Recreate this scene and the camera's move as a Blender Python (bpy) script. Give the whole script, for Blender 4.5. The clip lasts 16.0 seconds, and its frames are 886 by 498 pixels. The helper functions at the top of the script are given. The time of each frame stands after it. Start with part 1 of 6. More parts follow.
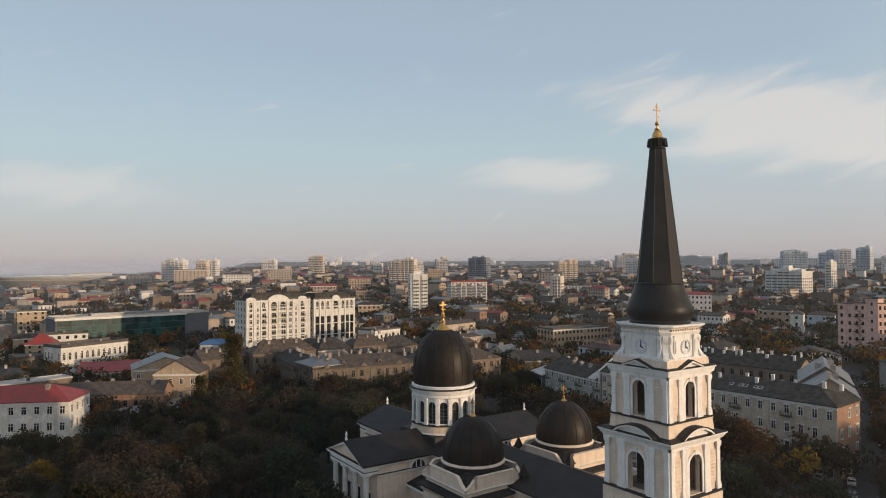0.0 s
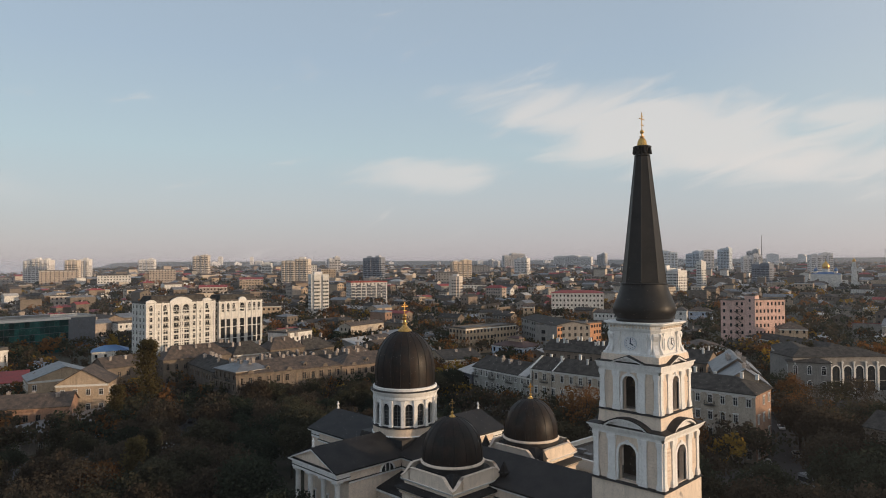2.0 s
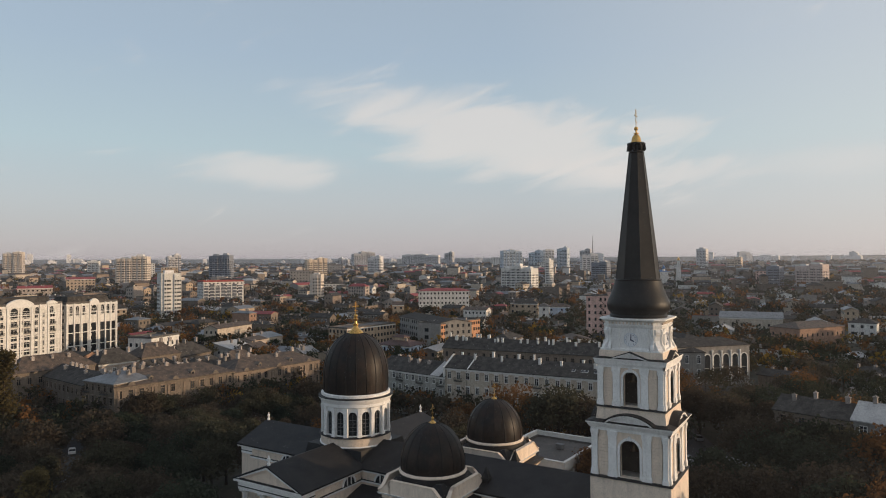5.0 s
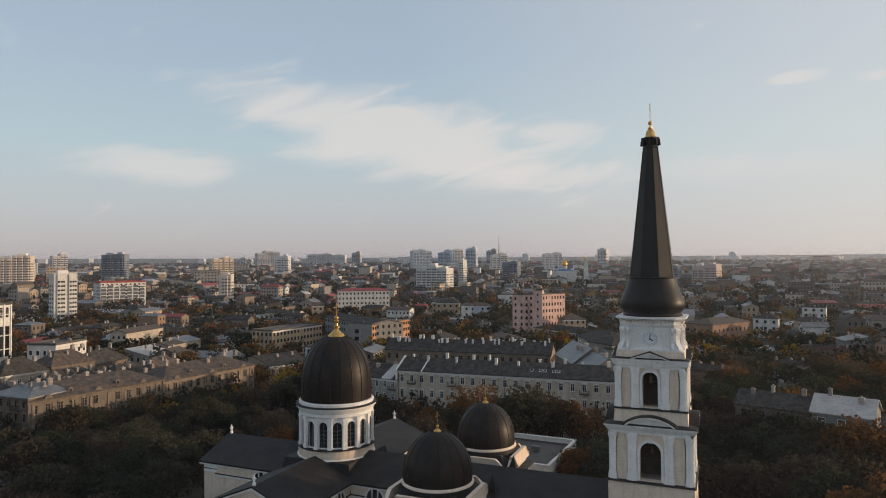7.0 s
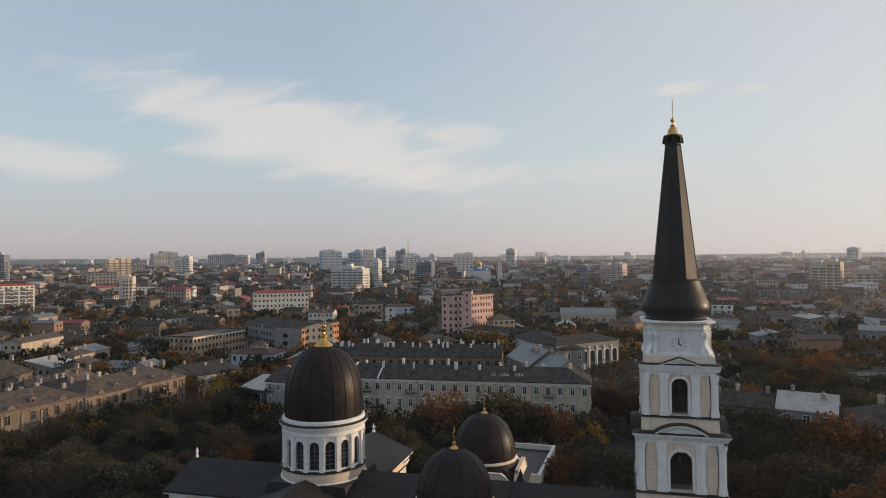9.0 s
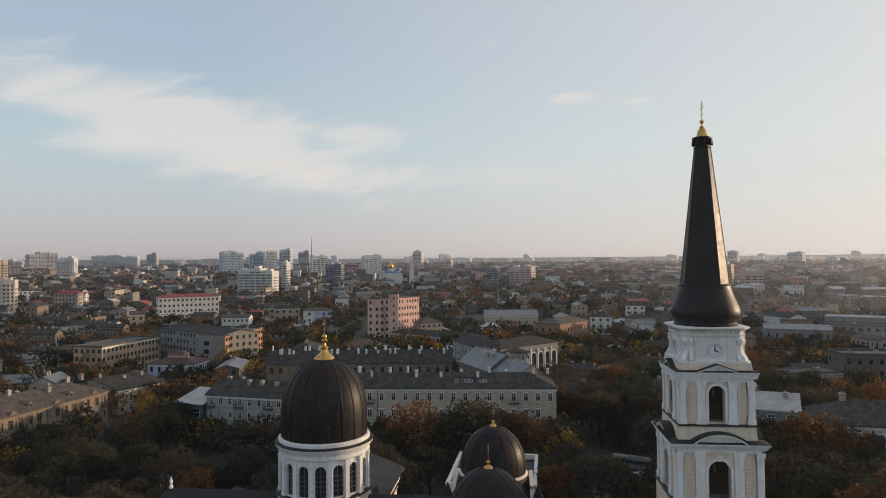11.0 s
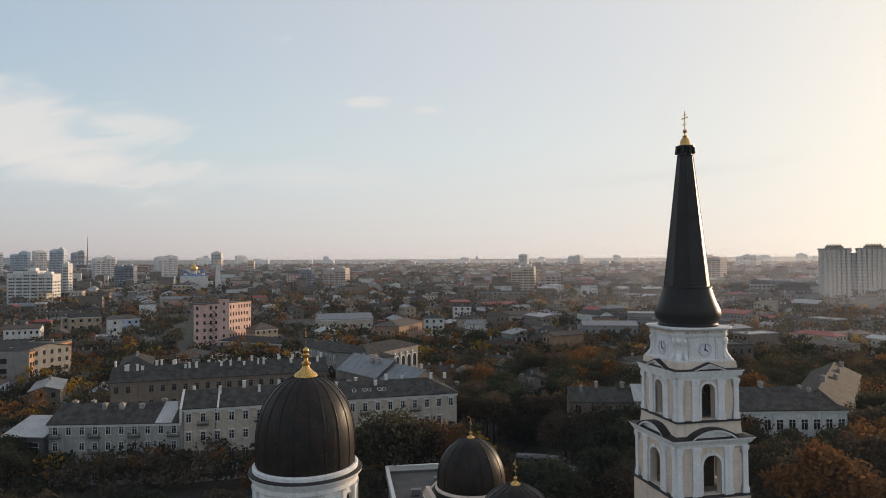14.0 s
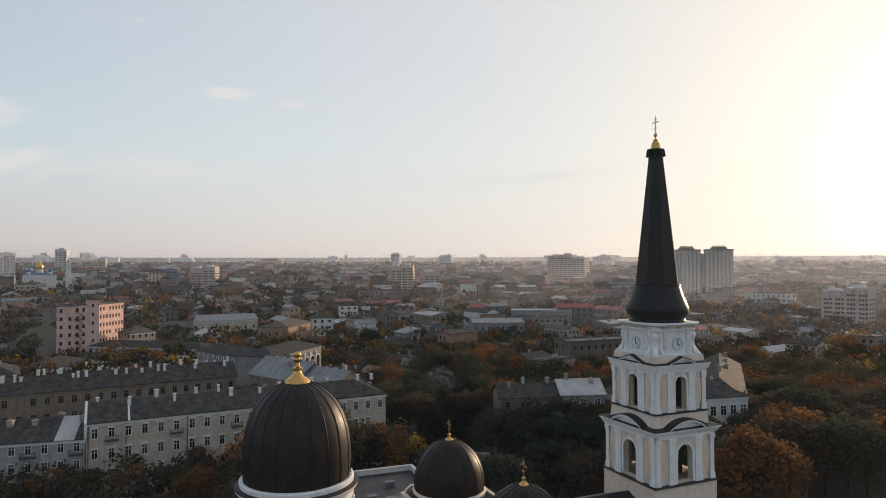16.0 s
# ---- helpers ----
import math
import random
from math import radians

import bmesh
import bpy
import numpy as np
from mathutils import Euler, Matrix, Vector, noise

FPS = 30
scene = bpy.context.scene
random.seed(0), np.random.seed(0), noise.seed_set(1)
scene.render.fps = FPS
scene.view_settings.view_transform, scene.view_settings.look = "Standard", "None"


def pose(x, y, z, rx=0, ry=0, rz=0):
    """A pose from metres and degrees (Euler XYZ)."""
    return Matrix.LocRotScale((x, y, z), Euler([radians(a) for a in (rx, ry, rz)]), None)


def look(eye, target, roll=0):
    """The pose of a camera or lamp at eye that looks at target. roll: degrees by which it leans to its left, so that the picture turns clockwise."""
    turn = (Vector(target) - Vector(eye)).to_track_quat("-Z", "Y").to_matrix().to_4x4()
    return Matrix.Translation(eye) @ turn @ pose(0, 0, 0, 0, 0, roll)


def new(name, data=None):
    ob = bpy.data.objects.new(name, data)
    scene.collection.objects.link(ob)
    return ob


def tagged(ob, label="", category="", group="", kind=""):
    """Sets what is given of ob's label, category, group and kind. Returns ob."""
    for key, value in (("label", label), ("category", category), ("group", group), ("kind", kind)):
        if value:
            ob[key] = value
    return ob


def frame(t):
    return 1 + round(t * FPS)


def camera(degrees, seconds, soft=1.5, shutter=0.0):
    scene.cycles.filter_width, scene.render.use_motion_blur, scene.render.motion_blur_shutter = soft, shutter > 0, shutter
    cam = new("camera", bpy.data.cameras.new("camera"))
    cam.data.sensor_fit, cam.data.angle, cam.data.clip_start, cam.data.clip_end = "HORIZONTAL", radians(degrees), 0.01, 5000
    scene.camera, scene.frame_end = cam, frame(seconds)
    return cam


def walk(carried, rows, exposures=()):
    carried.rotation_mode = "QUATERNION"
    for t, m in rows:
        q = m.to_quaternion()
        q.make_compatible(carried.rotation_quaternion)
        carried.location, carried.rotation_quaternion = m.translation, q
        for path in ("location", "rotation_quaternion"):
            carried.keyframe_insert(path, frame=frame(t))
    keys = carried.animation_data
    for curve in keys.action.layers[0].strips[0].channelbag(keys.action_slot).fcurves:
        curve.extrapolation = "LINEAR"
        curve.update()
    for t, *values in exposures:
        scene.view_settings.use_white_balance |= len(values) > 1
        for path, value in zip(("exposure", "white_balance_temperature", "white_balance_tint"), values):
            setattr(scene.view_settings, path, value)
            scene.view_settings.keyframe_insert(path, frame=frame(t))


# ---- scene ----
# camera and its way: seconds, x, y, z, tilt, heading, lean
cam = camera(68.34, 16.0, soft=1.0)
PATH = [
    (0, (-75.42, -57.36, 49.05, 91.57, -34.45, -0.25)),
    (0.5, (-78.75, -55.28, 49.13, 91.61, -36.20, -0.26)),
    (1, (-81.88, -52.90, 49.25, 91.60, -38.39, -0.27)),
    (1.5, (-84.72, -50.21, 49.31, 91.56, -41.40, -0.29)),
    (2, (-87.17, -47.19, 49.32, 91.51, -44.49, -0.31)),
    (2.5, (-89.20, -43.93, 49.30, 91.46, -47.53, -0.32)),
    (3, (-91.01, -40.69, 49.27, 91.42, -50.08, -0.31)),
    (3.5, (-92.63, -37.30, 49.26, 91.39, -51.78, -0.29)),
    (4, (-93.98, -33.67, 49.20, 91.35, -53.31, -0.29)),
    (4.5, (-95.03, -29.85, 49.17, 91.32, -55.79, -0.31)),
    (7, (-97.36, -9.29, 48.87, 91.24, -66.81, -0.32)),
    (7.5, (-97.08, -5.10, 48.94, 91.20, -68.95, -0.35)),
    (8, (-96.58, -0.78, 49.12, 91.19, -71.08, -0.38)),
    (8.5, (-96.00, 3.60, 49.22, 91.18, -73.17, -0.43)),
    (11, (-91.48, 25.98, 49.74, 91.29, -84.06, -0.42)),
    (11.5, (-90.59, 30.86, 49.84, 91.32, -86.67, -0.36)),
    (12, (-89.67, 35.68, 49.91, 91.37, -89.75, -0.33)),
    (12.5, (-88.24, 40.34, 49.87, 91.41, -92.82, -0.36)),
    (13, (-86.72, 44.74, 49.92, 91.40, -95.87, -0.35)),
    (13.5, (-84.98, 48.90, 49.98, 91.38, -98.93, -0.33)),
    (14, (-83.17, 52.81, 50.02, 91.36, -101.95, -0.32)),
    (14.5, (-81.19, 56.58, 50.01, 91.32, -104.93, -0.30)),
    (15, (-79.21, 60.20, 50.12, 91.28, -107.90, -0.26)),
    (15.5, (-77.26, 63.77, 50.15, 91.23, -110.89, -0.19)),
    (16, (-75.56, 67.56, 49.91, 91.22, -113.67, -0.15)),
]
walk(cam, [(t, pose(x, y, z, 90, 0, head) @ pose(0, 0, 0, tilt - 90, 0, 0) @ pose(0, 0, 0, 0, 0, lean)) for t, (x, y, z, tilt, head, lean) in PATH], [(0, 0.0), (8, 0.02), (12, 0.1), (16, 0.17)])

# ---- light ----
SUN_AZ, SUN_EL = radians(-65.5), radians(6.5)     # direction to the sun, from +x towards +y
sun_way = Vector((math.cos(SUN_AZ) * math.cos(SUN_EL), math.sin(SUN_AZ) * math.cos(SUN_EL), math.sin(SUN_EL)))
sun = new("sun", bpy.data.lights.new("sun", "SUN"))
sun.data.energy, sun.data.angle, sun.data.color = 3.0, radians(0.6), (1.0, 0.72, 0.47)
sun.matrix_world = look((0, 0, 0), -sun_way)

world = bpy.data.worlds.new("world")
scene.world = world
world.use_nodes = True
wn, wl = world.node_tree.nodes, world.node_tree.links
wn.clear()


def wmath(op, a, b=0.0, c=0.0, clamp=False):
    n = wn.new("ShaderNodeMath")
    n.operation, n.use_clamp = op, clamp
    for k, v in enumerate((a, b, c)):
        if isinstance(v, (int, float)):
            n.inputs[k].default_value = v
        else:
            wl.new(v, n.inputs[k])
    return n.outputs[0]


def wmix(fac, a, b, kind="MIX"):
    n = wn.new("ShaderNodeMix")
    n.data_type, n.blend_type = "RGBA", kind
    for k, v in ((0, fac), (6, a), (7, b)):
        if isinstance(v, (int, float)):
            n.inputs[k].default_value = v
        elif isinstance(v, tuple):
            n.inputs[k].default_value = (*v, 1)
        else:
            wl.new(v, n.inputs[k])
    return n.outputs[2]


sky = wn.new("ShaderNodeTexSky")
sky.sky_type, sky.sun_disc = "NISHITA", False
sky.sun_elevation, sky.sun_rotation = SUN_EL, radians(90) - SUN_AZ
sky.air_density, sky.dust_density, sky.ozone_density = 1.0, 1.0, 2.0
way = wn.new("ShaderNodeTexCoord").outputs["Generated"]
sep = wn.new("ShaderNodeSeparateXYZ")
wl.new(way, sep.inputs[0])
ramp = wn.new("ShaderNodeValToRGB")            # haze over the town below, blue above
wl.new(wmath("MULTIPLY_ADD", sep.outputs[2], 0.5, 0.5), ramp.inputs[0])
ramp.color_ramp.elements[0].position, ramp.color_ramp.elements[0].color = 0.48, (0.16, 0.15, 0.15, 1)
ramp.color_ramp.elements[1].position, ramp.color_ramp.elements[1].color = 1.0, (0.30, 0.33, 0.40, 1)
for at, col in ((0.497, (0.42, 0.38, 0.40)), (0.515, (0.44, 0.415, 0.445)), (0.545, (0.46, 0.48, 0.51)), (0.585, (0.43, 0.52, 0.56)), (0.65, (0.37, 0.455, 0.545)), (0.78, (0.33, 0.385, 0.46))):
    ramp.color_ramp.elements.new(at).color = (*col, 1)
dot = wn.new("ShaderNodeVectorMath")
dot.operation = "DOT_PRODUCT"
wl.new(way, dot.inputs[0])
dot.inputs[1].default_value = sun_way
near_sun = wmath("MAXIMUM", dot.outputs["Value"], 0.0)
tone = wmix(0.03, ramp.outputs[0], sky.outputs[0])
tone = wmix(wmath("MULTIPLY", wmath("POWER", near_sun, 1.15), 0.68), tone, (0.85, 0.79, 0.73))
tone = wmix(wmath("MULTIPLY", wmath("POWER", near_sun, 13.0), 0.85, clamp=True), tone, (1.12, 0.98, 0.78))
tone = wmix(wmath("POWER", near_sun, 90.0), tone, (3.0, 2.3, 1.5))
# thin high clouds, in degrees round the horizon and above it
az = wmath("MULTIPLY", wmath("ARCTAN2", sep.outputs[1], sep.outputs[0]), 57.2958)
el = wmath("MULTIPLY", wmath("ARCSINE", sep.outputs[2]), 57.2958)
place = wn.new("ShaderNodeCombineXYZ")
wl.new(wmath("MULTIPLY", az, 0.11), place.inputs[0])
wl.new(wmath("MULTIPLY_ADD", az, 0.10, wmath("MULTIPLY", el, 0.42)), place.inputs[1])
puff = wn.new("ShaderNodeTexNoise")
puff.inputs["Scale"].default_value, puff.inputs["Detail"].default_value, puff.inputs["Roughness"].default_value = 1.0, 7.0, 0.58
puff.inputs["Distortion"].default_value = 0.6
wl.new(place.outputs[0], puff.inputs["Vector"])


def cloud(a0, e0, ra, re, tilt, low=0.40, high=0.72, amount=1.0):
    """A bank of cloud round a0, e0; tilt: how it sinks with the azimuth."""
    da = wmath("DIVIDE", wmath("SUBTRACT", az, a0), ra)
    de = wmath("DIVIDE", wmath("SUBTRACT", wmath("MULTIPLY_ADD", wmath("SUBTRACT", az, a0), -tilt, el), e0), re)
    r = wmath("SQRT", wmath("ADD", wmath("MULTIPLY", da, da), wmath("MULTIPLY", de, de)))
    body = wmath("SUBTRACT", 1.15, r, clamp=True)
    v = wmath("ADD", wmath("MULTIPLY", body, 0.62), wmath("SUBTRACT", puff.outputs["Fac"], 0.38))
    n = wn.new("ShaderNodeMapRange")
    n.interpolation_type = "SMOOTHSTEP"
    wl.new(v, n.inputs["Value"])
    n.inputs["From Min"].default_value, n.inputs["From Max"].default_value = low, high
    n.inputs["To Max"].default_value = amount
    return n.outputs[0]


for bank in ((27, 11.0, 20, 4.6, 0.17, 0.22, 0.62, 0.75), (13.5, 11.2, 5.5, 2.0, 0.05, 0.25, 0.62, 0.6), (14, 7.6, 14, 1.8, 0.05, 0.28, 0.7, 0.5), (46.5, 7.9, 10, 2.0, 0.03, 0.25, 0.66, 0.6), (0, 7.6, 15, 2.0, 0.04, 0.3, 0.85, 0.35),
             (-4.9, 14.0, 3.4, .75, -0.02, 0.3, 0.72, 0.6), (-10.6, 13.4, 2.2, 0.6, -0.05, 0.3, 0.72, 0.55), (85, 6.2, 11, 2.3, 0.02, 0.3, 0.8, 0.45), (-31, 7.3, 13, 0.9, -0.07, 0.3, 0.9, 0.2), (-22, 5.7, 6, 0.7, -0.06, 0.3, 0.9, 0.15)):
    tint = (0.74, 0.70, 0.67) if bank[0] > -25 else (0.50, 0.50, 0.55)
    tone = wmix(cloud(*bank), tone, tint)
bg = wn.new("ShaderNodeBackground")
bg.inputs[1].default_value = 1.0
wl.new(tone, bg.inputs[0])
wl.new(bg.outputs[0], wn.new("ShaderNodeOutputWorld").inputs[0])


# ---- materials ----
def surface(name, a, b, size=2.0, rough=0.85, metal=0.0, bump=0.15, grain=0.25, tint=0.0, streak=0.0, island=0.0, gloss=0.5):
    """Two base colours mixed in patches of that size in metres, with finer grain, rain streaks and relief."""
    m = bpy.data.materials.new(name)
    m.use_nodes = True
    nt = m.node_tree
    bsdf = nt.nodes["Principled BSDF"]
    geo = nt.nodes.new("ShaderNodeNewGeometry")

    def noise_at(scale, detail, squash=None):
        n = nt.nodes.new("ShaderNodeTexNoise")
        n.inputs["Scale"].default_value, n.inputs["Detail"].default_value = scale, detail
        if squash:
            mp = nt.nodes.new("ShaderNodeMapping")
            mp.inputs["Scale"].default_value = squash
            nt.links.new(geo.outputs["Position"], mp.inputs["Vector"])
            nt.links.new(mp.outputs[0], n.inputs["Vector"])
        else:
            nt.links.new(geo.outputs["Position"], n.inputs["Vector"])
        return n.outputs["Fac"]

    def blend(fac, x, y, kind="MIX"):
        n = nt.nodes.new("ShaderNodeMix")
        n.data_type, n.blend_type = "RGBA", kind
        for k, v in ((0, fac), (6, x), (7, y)):
            if isinstance(v, (int, float)):
                n.inputs[k].default_value = v
            elif isinstance(v, tuple):
                n.inputs[k].default_value = (*v, 1)
            else:
                nt.links.new(v, n.inputs[k])
        return n.outputs[2]

    def spread(fac, lo, hi, to0=0.0, to1=1.0):
        n = nt.nodes.new("ShaderNodeMapRange")
        nt.links.new(fac, n.inputs["Value"])
        n.inputs["From Min"].default_value, n.inputs["From Max"].default_value = lo, hi
        n.inputs["To Min"].default_value, n.inputs["To Max"].default_value = to0, to1
        return n.outputs[0]

    col = blend(spread(noise_at(1.0 / size, 4), 0.35, 0.65), a, b)
    fine = noise_at(6.0 / size, 6)
    col = blend(grain, col, blend(1.0, col, spread(fine, 0.3, 0.7, 0.35, 1.5), "MULTIPLY"))
    if streak:
        run = spread(noise_at(1.0, 3, (1.6, 1.6, 0.12)), 0.5, 0.75)
        n = nt.nodes.new("ShaderNodeMath")
        n.operation = "MULTIPLY"
        nt.links.new(run, n.inputs[0])
        n.inputs[1].default_value = streak
        col = blend(n.outputs[0], col, tuple(0.35 * v for v in a))
    if tint:
        info = nt.nodes.new("ShaderNodeObjectInfo")
        col = blend(1.0, col, spread(info.outputs["Random"], 0, 1, 1 - tint, 1 + tint), "MULTIPLY")
    if island:
        col = blend(1.0, col, spread(geo.outputs["Random Per Island"], 0, 1, 1 - island, 1 + island), "MULTIPLY")
    nt.links.new(col, bsdf.inputs["Base Color"])
    nt.links.new(spread(fine, 0.2, 0.8, max(rough - 0.12, 0.05), min(rough + 0.12, 1.0)), bsdf.inputs["Roughness"])
    bsdf.inputs["Metallic"].default_value = metal
    bsdf.inputs["Specular IOR Level"].default_value = gloss
    if bump:
        bn = nt.nodes.new("ShaderNodeBump")
        bn.inputs["Strength"].default_value, bn.inputs["Distance"].default_value = bump, 0.1
        nt.links.new(fine, bn.inputs["Height"])
        nt.links.new(bn.outputs[0], bsdf.inputs["Normal"])
    return m


WHITE = surface("white_plaster", (0.83, 0.82, 0.80), (0.74, 0.73, 0.71), 1.5, 0.8, bump=0.08, grain=0.18, streak=0.25)
CREAM = surface("cream_plaster", (0.77, 0.645, 0.525), (0.69, 0.575, 0.47), 1.2, 0.85, bump=0.1, grain=0.2, streak=0.3)
DOME = surface("dark_dome_sheet", (0.0125, 0.0112, 0.010), (0.027, 0.0175, 0.0125), 2.2, 0.46, metal=0.0, bump=0.06, grain=0.45, streak=0.3, gloss=0.2)
SEAM = surface("dark_seam_sheet", (0.008, 0.008, 0.008), (0.013, 0.011, 0.010), 1.0, 0.5, bump=0.0, gloss=0.2)
SPIRE = surface("dark_spire_sheet", (0.014, 0.014, 0.014), (0.021, 0.020, 0.019), 3.0, 0.46, metal=0.0, bump=0.04, grain=0.3, gloss=0.22)
SLATE = surface("dark_roof_sheet", (0.015, 0.0145, 0.015), (0.027, 0.025, 0.024), 3.0, 0.6, metal=0.0, bump=0.08, grain=0.4, streak=0.2, gloss=0.25)
GOLD = surface("gilded_metal", (0.68, 0.42, 0.14), (0.58, 0.34, 0.10), 0.6, 0.3, metal=1.0, bump=0.02, grain=0.1)
GLASS = surface("dark_window_glass", (0.018, 0.022, 0.026), (0.03, 0.034, 0.038), 1.0, 0.14, bump=0.0, grain=0.2, tint=0.5)
DIAL = surface("clock_enamel", (0.78, 0.79, 0.80), (0.72, 0.73, 0.75), 0.5, 0.4, bump=0.0, grain=0.1)
RIM = surface("pale_blue_paint", (.50, .55, .62), (.46, .51, .58), .5, .5, bump=0)
BLUE_IRON = surface("dark_blue_paint", (0.012, 0.025, 0.07), (0.018, 0.03, 0.08), 0.5, 0.5, bump=0.0)
BRONZE = surface("old_bronze", (0.16, 0.10, 0.05), (0.10, 0.08, 0.06), 0.5, 0.45, metal=0.9, bump=0.05)
TIMBER = surface("dark_timber", (.035, .028, .022), (.05, .04, .03), 1.0, .9)
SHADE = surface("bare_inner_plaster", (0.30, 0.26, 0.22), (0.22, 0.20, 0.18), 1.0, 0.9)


# ---- making meshes ----
class Form:
    """Collects corners and faces of one mesh; each face keeps the number of its material."""

    def __init__(self):
        self.v, self.f, self.m = [], [], []

    def add(self, verts, faces, m=None, mat=0):
        k = len(self.v)
        self.v += [tuple(m @ Vector(p)) for p in verts] if m else list(verts)
        self.f += [tuple(k + i for i in f) for f in faces]
        self.m += [mat] * len(faces)
        return self

    def box(self, x0, x1, y0, y1, z0, z1, m=None, mat=0):
        v = [(x, y, z) for z in (z0, z1) for x, y in ((x0, y0), (x1, y0), (x1, y1), (x0, y1))]
        return self.add(v, [(0, 3, 2, 1), (4, 5, 6, 7), (0, 1, 5, 4), (1, 2, 6, 5), (2, 3, 7, 6), (3, 0, 4, 7)], m, mat)

    def frustum(self, h0, h1, z0, z1, m=None, mat=0):
        """A square block about the axis, half as wide as h0 below and h1 above; pairs give x and y apart."""
        (a, b), (c, d) = [(h, h) if isinstance(h, (int, float)) else h for h in (h0, h1)]
        v = [(-a, -b, z0), (a, -b, z0), (a, b, z0), (-a, b, z0), (-c, -d, z1), (c, -d, z1), (c, d, z1), (-c, d, z1)]
        return self.add(v, [(0, 3, 2, 1), (4, 5, 6, 7), (0, 1, 5, 4), (1, 2, 6, 5), (2, 3, 7, 6), (3, 0, 4, 7)], m, mat)

    def turned(self, prof, n=32, m=None, mat=0, start=0.0):
        """A profile of (radius, height) turned round the z axis, closed at both ends."""
        v = [(r * math.cos(start + a * 2 * math.pi / n), r * math.sin(start + a * 2 * math.pi / n), z) for r, z in prof for a in range(n)]
        f = [(i * n + a, i * n + (a + 1) % n, (i + 1) * n + (a + 1) % n, (i + 1) * n + a) for i in range(len(prof) - 1) for a in range(n)]
        f += [tuple(range(n - 1, -1, -1)), tuple((len(prof) - 1) * n + a for a in range(n))]
        return self.add(v, f, m, mat)

    def plate(self, outline, y0, y1, m=None, mat=0):
        """An outline of (x, z), convex or nearly, drawn against the clock as seen from -y, made thick from y0 to y1."""
        n = len(outline)
        v = [(x, y, z) for y in (y0, y1) for x, z in outline]
        f = [tuple(range(n)), tuple(range(2 * n - 1, n - 1, -1))] + [(i, n + i, n + (i + 1) % n, (i + 1) % n) for i in range(n)]
        return self.add(v, f, m, mat)

    def tube(self, a, b, r, n=8, m=None, mat=0):
        a, b = Vector(a), Vector(b)
        t = Matrix.Translation(a) @ (b - a).to_track_quat("Z", "Y").to_matrix().to_4x4()
        return self.turned([(r, 0), (r, (b - a).length)], n, (m @ t) if m else t, mat)

    def arched(self, half, z0, z1, gap, sill, spring, y0, y1, m=None, mat=0, n=10):
        """A wall from -half to half with one round-arched opening of half width gap, thick from y0 to y1."""
        self.box(-half, -gap, y0, y1, z0, z1, m, mat).box(gap, half, y0, y1, z0, z1, m, mat)
        if sill > z0:
            self.box(-gap, gap, y0, y1, z0, sill, m, mat)
        arc = [(gap * math.cos(math.pi * i / n), spring + gap * math.sin(math.pi * i / n)) for i in range(n + 1)]
        for (xa, za), (xb, zb) in zip(arc, arc[1:]):
            self.plate([(xb, zb), (xa, za), (xa, z1), (xb, z1)], y0, y1, m, mat)
        return self

    def archivolt(self, gap, wide, sill, spring, y0, y1, m=None, mat=0, n=12):
        """A moulded band round an arched opening."""
        arc = [(math.cos(math.pi * i / n), math.sin(math.pi * i / n)) for i in range(n + 1)]
        for (ca, sa), (cb, sb) in zip(arc, arc[1:]):
            g, h = gap, gap + wide
            self.plate([(g * cb, spring + g * sb), (g * ca, spring + g * sa), (h * ca, spring + h * sa), (h * cb, spring + h * sb)], y0, y1, m, mat)
        self.box(-gap - wide, -gap, y0, y1, sill, spring, m, mat).box(gap, gap + wide, y0, y1, sill, spring, m, mat)
        return self

    def stepped(self, xs, zs, depth, back, m=None):
        """A relief over a grid of cells; depth(i, k) gives each cell's front y and material. Cells of one depth join into one skin."""
        cell = {(i, k): depth(i, k) for i in range(len(xs) - 1) for k in range(len(zs) - 1)}
        for (i, k), (y, mat) in cell.items():
            xa, xb, za, zb = xs[i], xs[i + 1], zs[k], zs[k + 1]
            self.add([(xa, y, za), (xb, y, za), (xb, y, zb), (xa, y, zb)], [(0, 1, 2, 3)], m, mat)
            for (di, dk), (p, q) in {(-1, 0): ((xa, zb), (xa, za)), (1, 0): ((xb, za), (xb, zb)), (0, -1): ((xa, za), (xb, za)), (0, 1): ((xb, zb), (xa, zb))}.items():
                other = cell.get((i + di, k + dk), (back, mat))[0]
                if y < other:
                    self.add([(p[0], y, p[1]), (p[0], other, p[1]), (q[0], other, q[1]), (q[0], y, q[1])], [(0, 1, 2, 3)], m, mat)
        return self

    def mesh(self, name, *mats, smooth=False):
        me = bpy.data.meshes.new(name)
        if len(self.v) < 4000:       # corners that meet become one
            seat, order, corners = {}, [], []
            for p in self.v:
                key = tuple(round(c, 3) for c in p)
                if key not in seat:
                    seat[key] = len(corners)
                    corners.append(p)
                order.append(seat[key])
            faces, kinds = [], []
            for f, k in zip(self.f, self.m):
                g = [order[i] for i in f]
                g = [a for n, a in enumerate(g) if a != g[n - 1]]
                if len(g) > 2 and len(set(g)) == len(g):
                    faces.append(g)
                    kinds.append(k)
            self.v, self.f, self.m = corners, faces, kinds
        me.from_pydata(self.v, [], self.f)
        for one in mats:
            me.materials.append(one)
        me.polygons.foreach_set("material_index", self.m)
        if smooth:
            me.shade_smooth()
            me.set_sharp_from_angle(angle=radians(35))
        me.update()
        return me


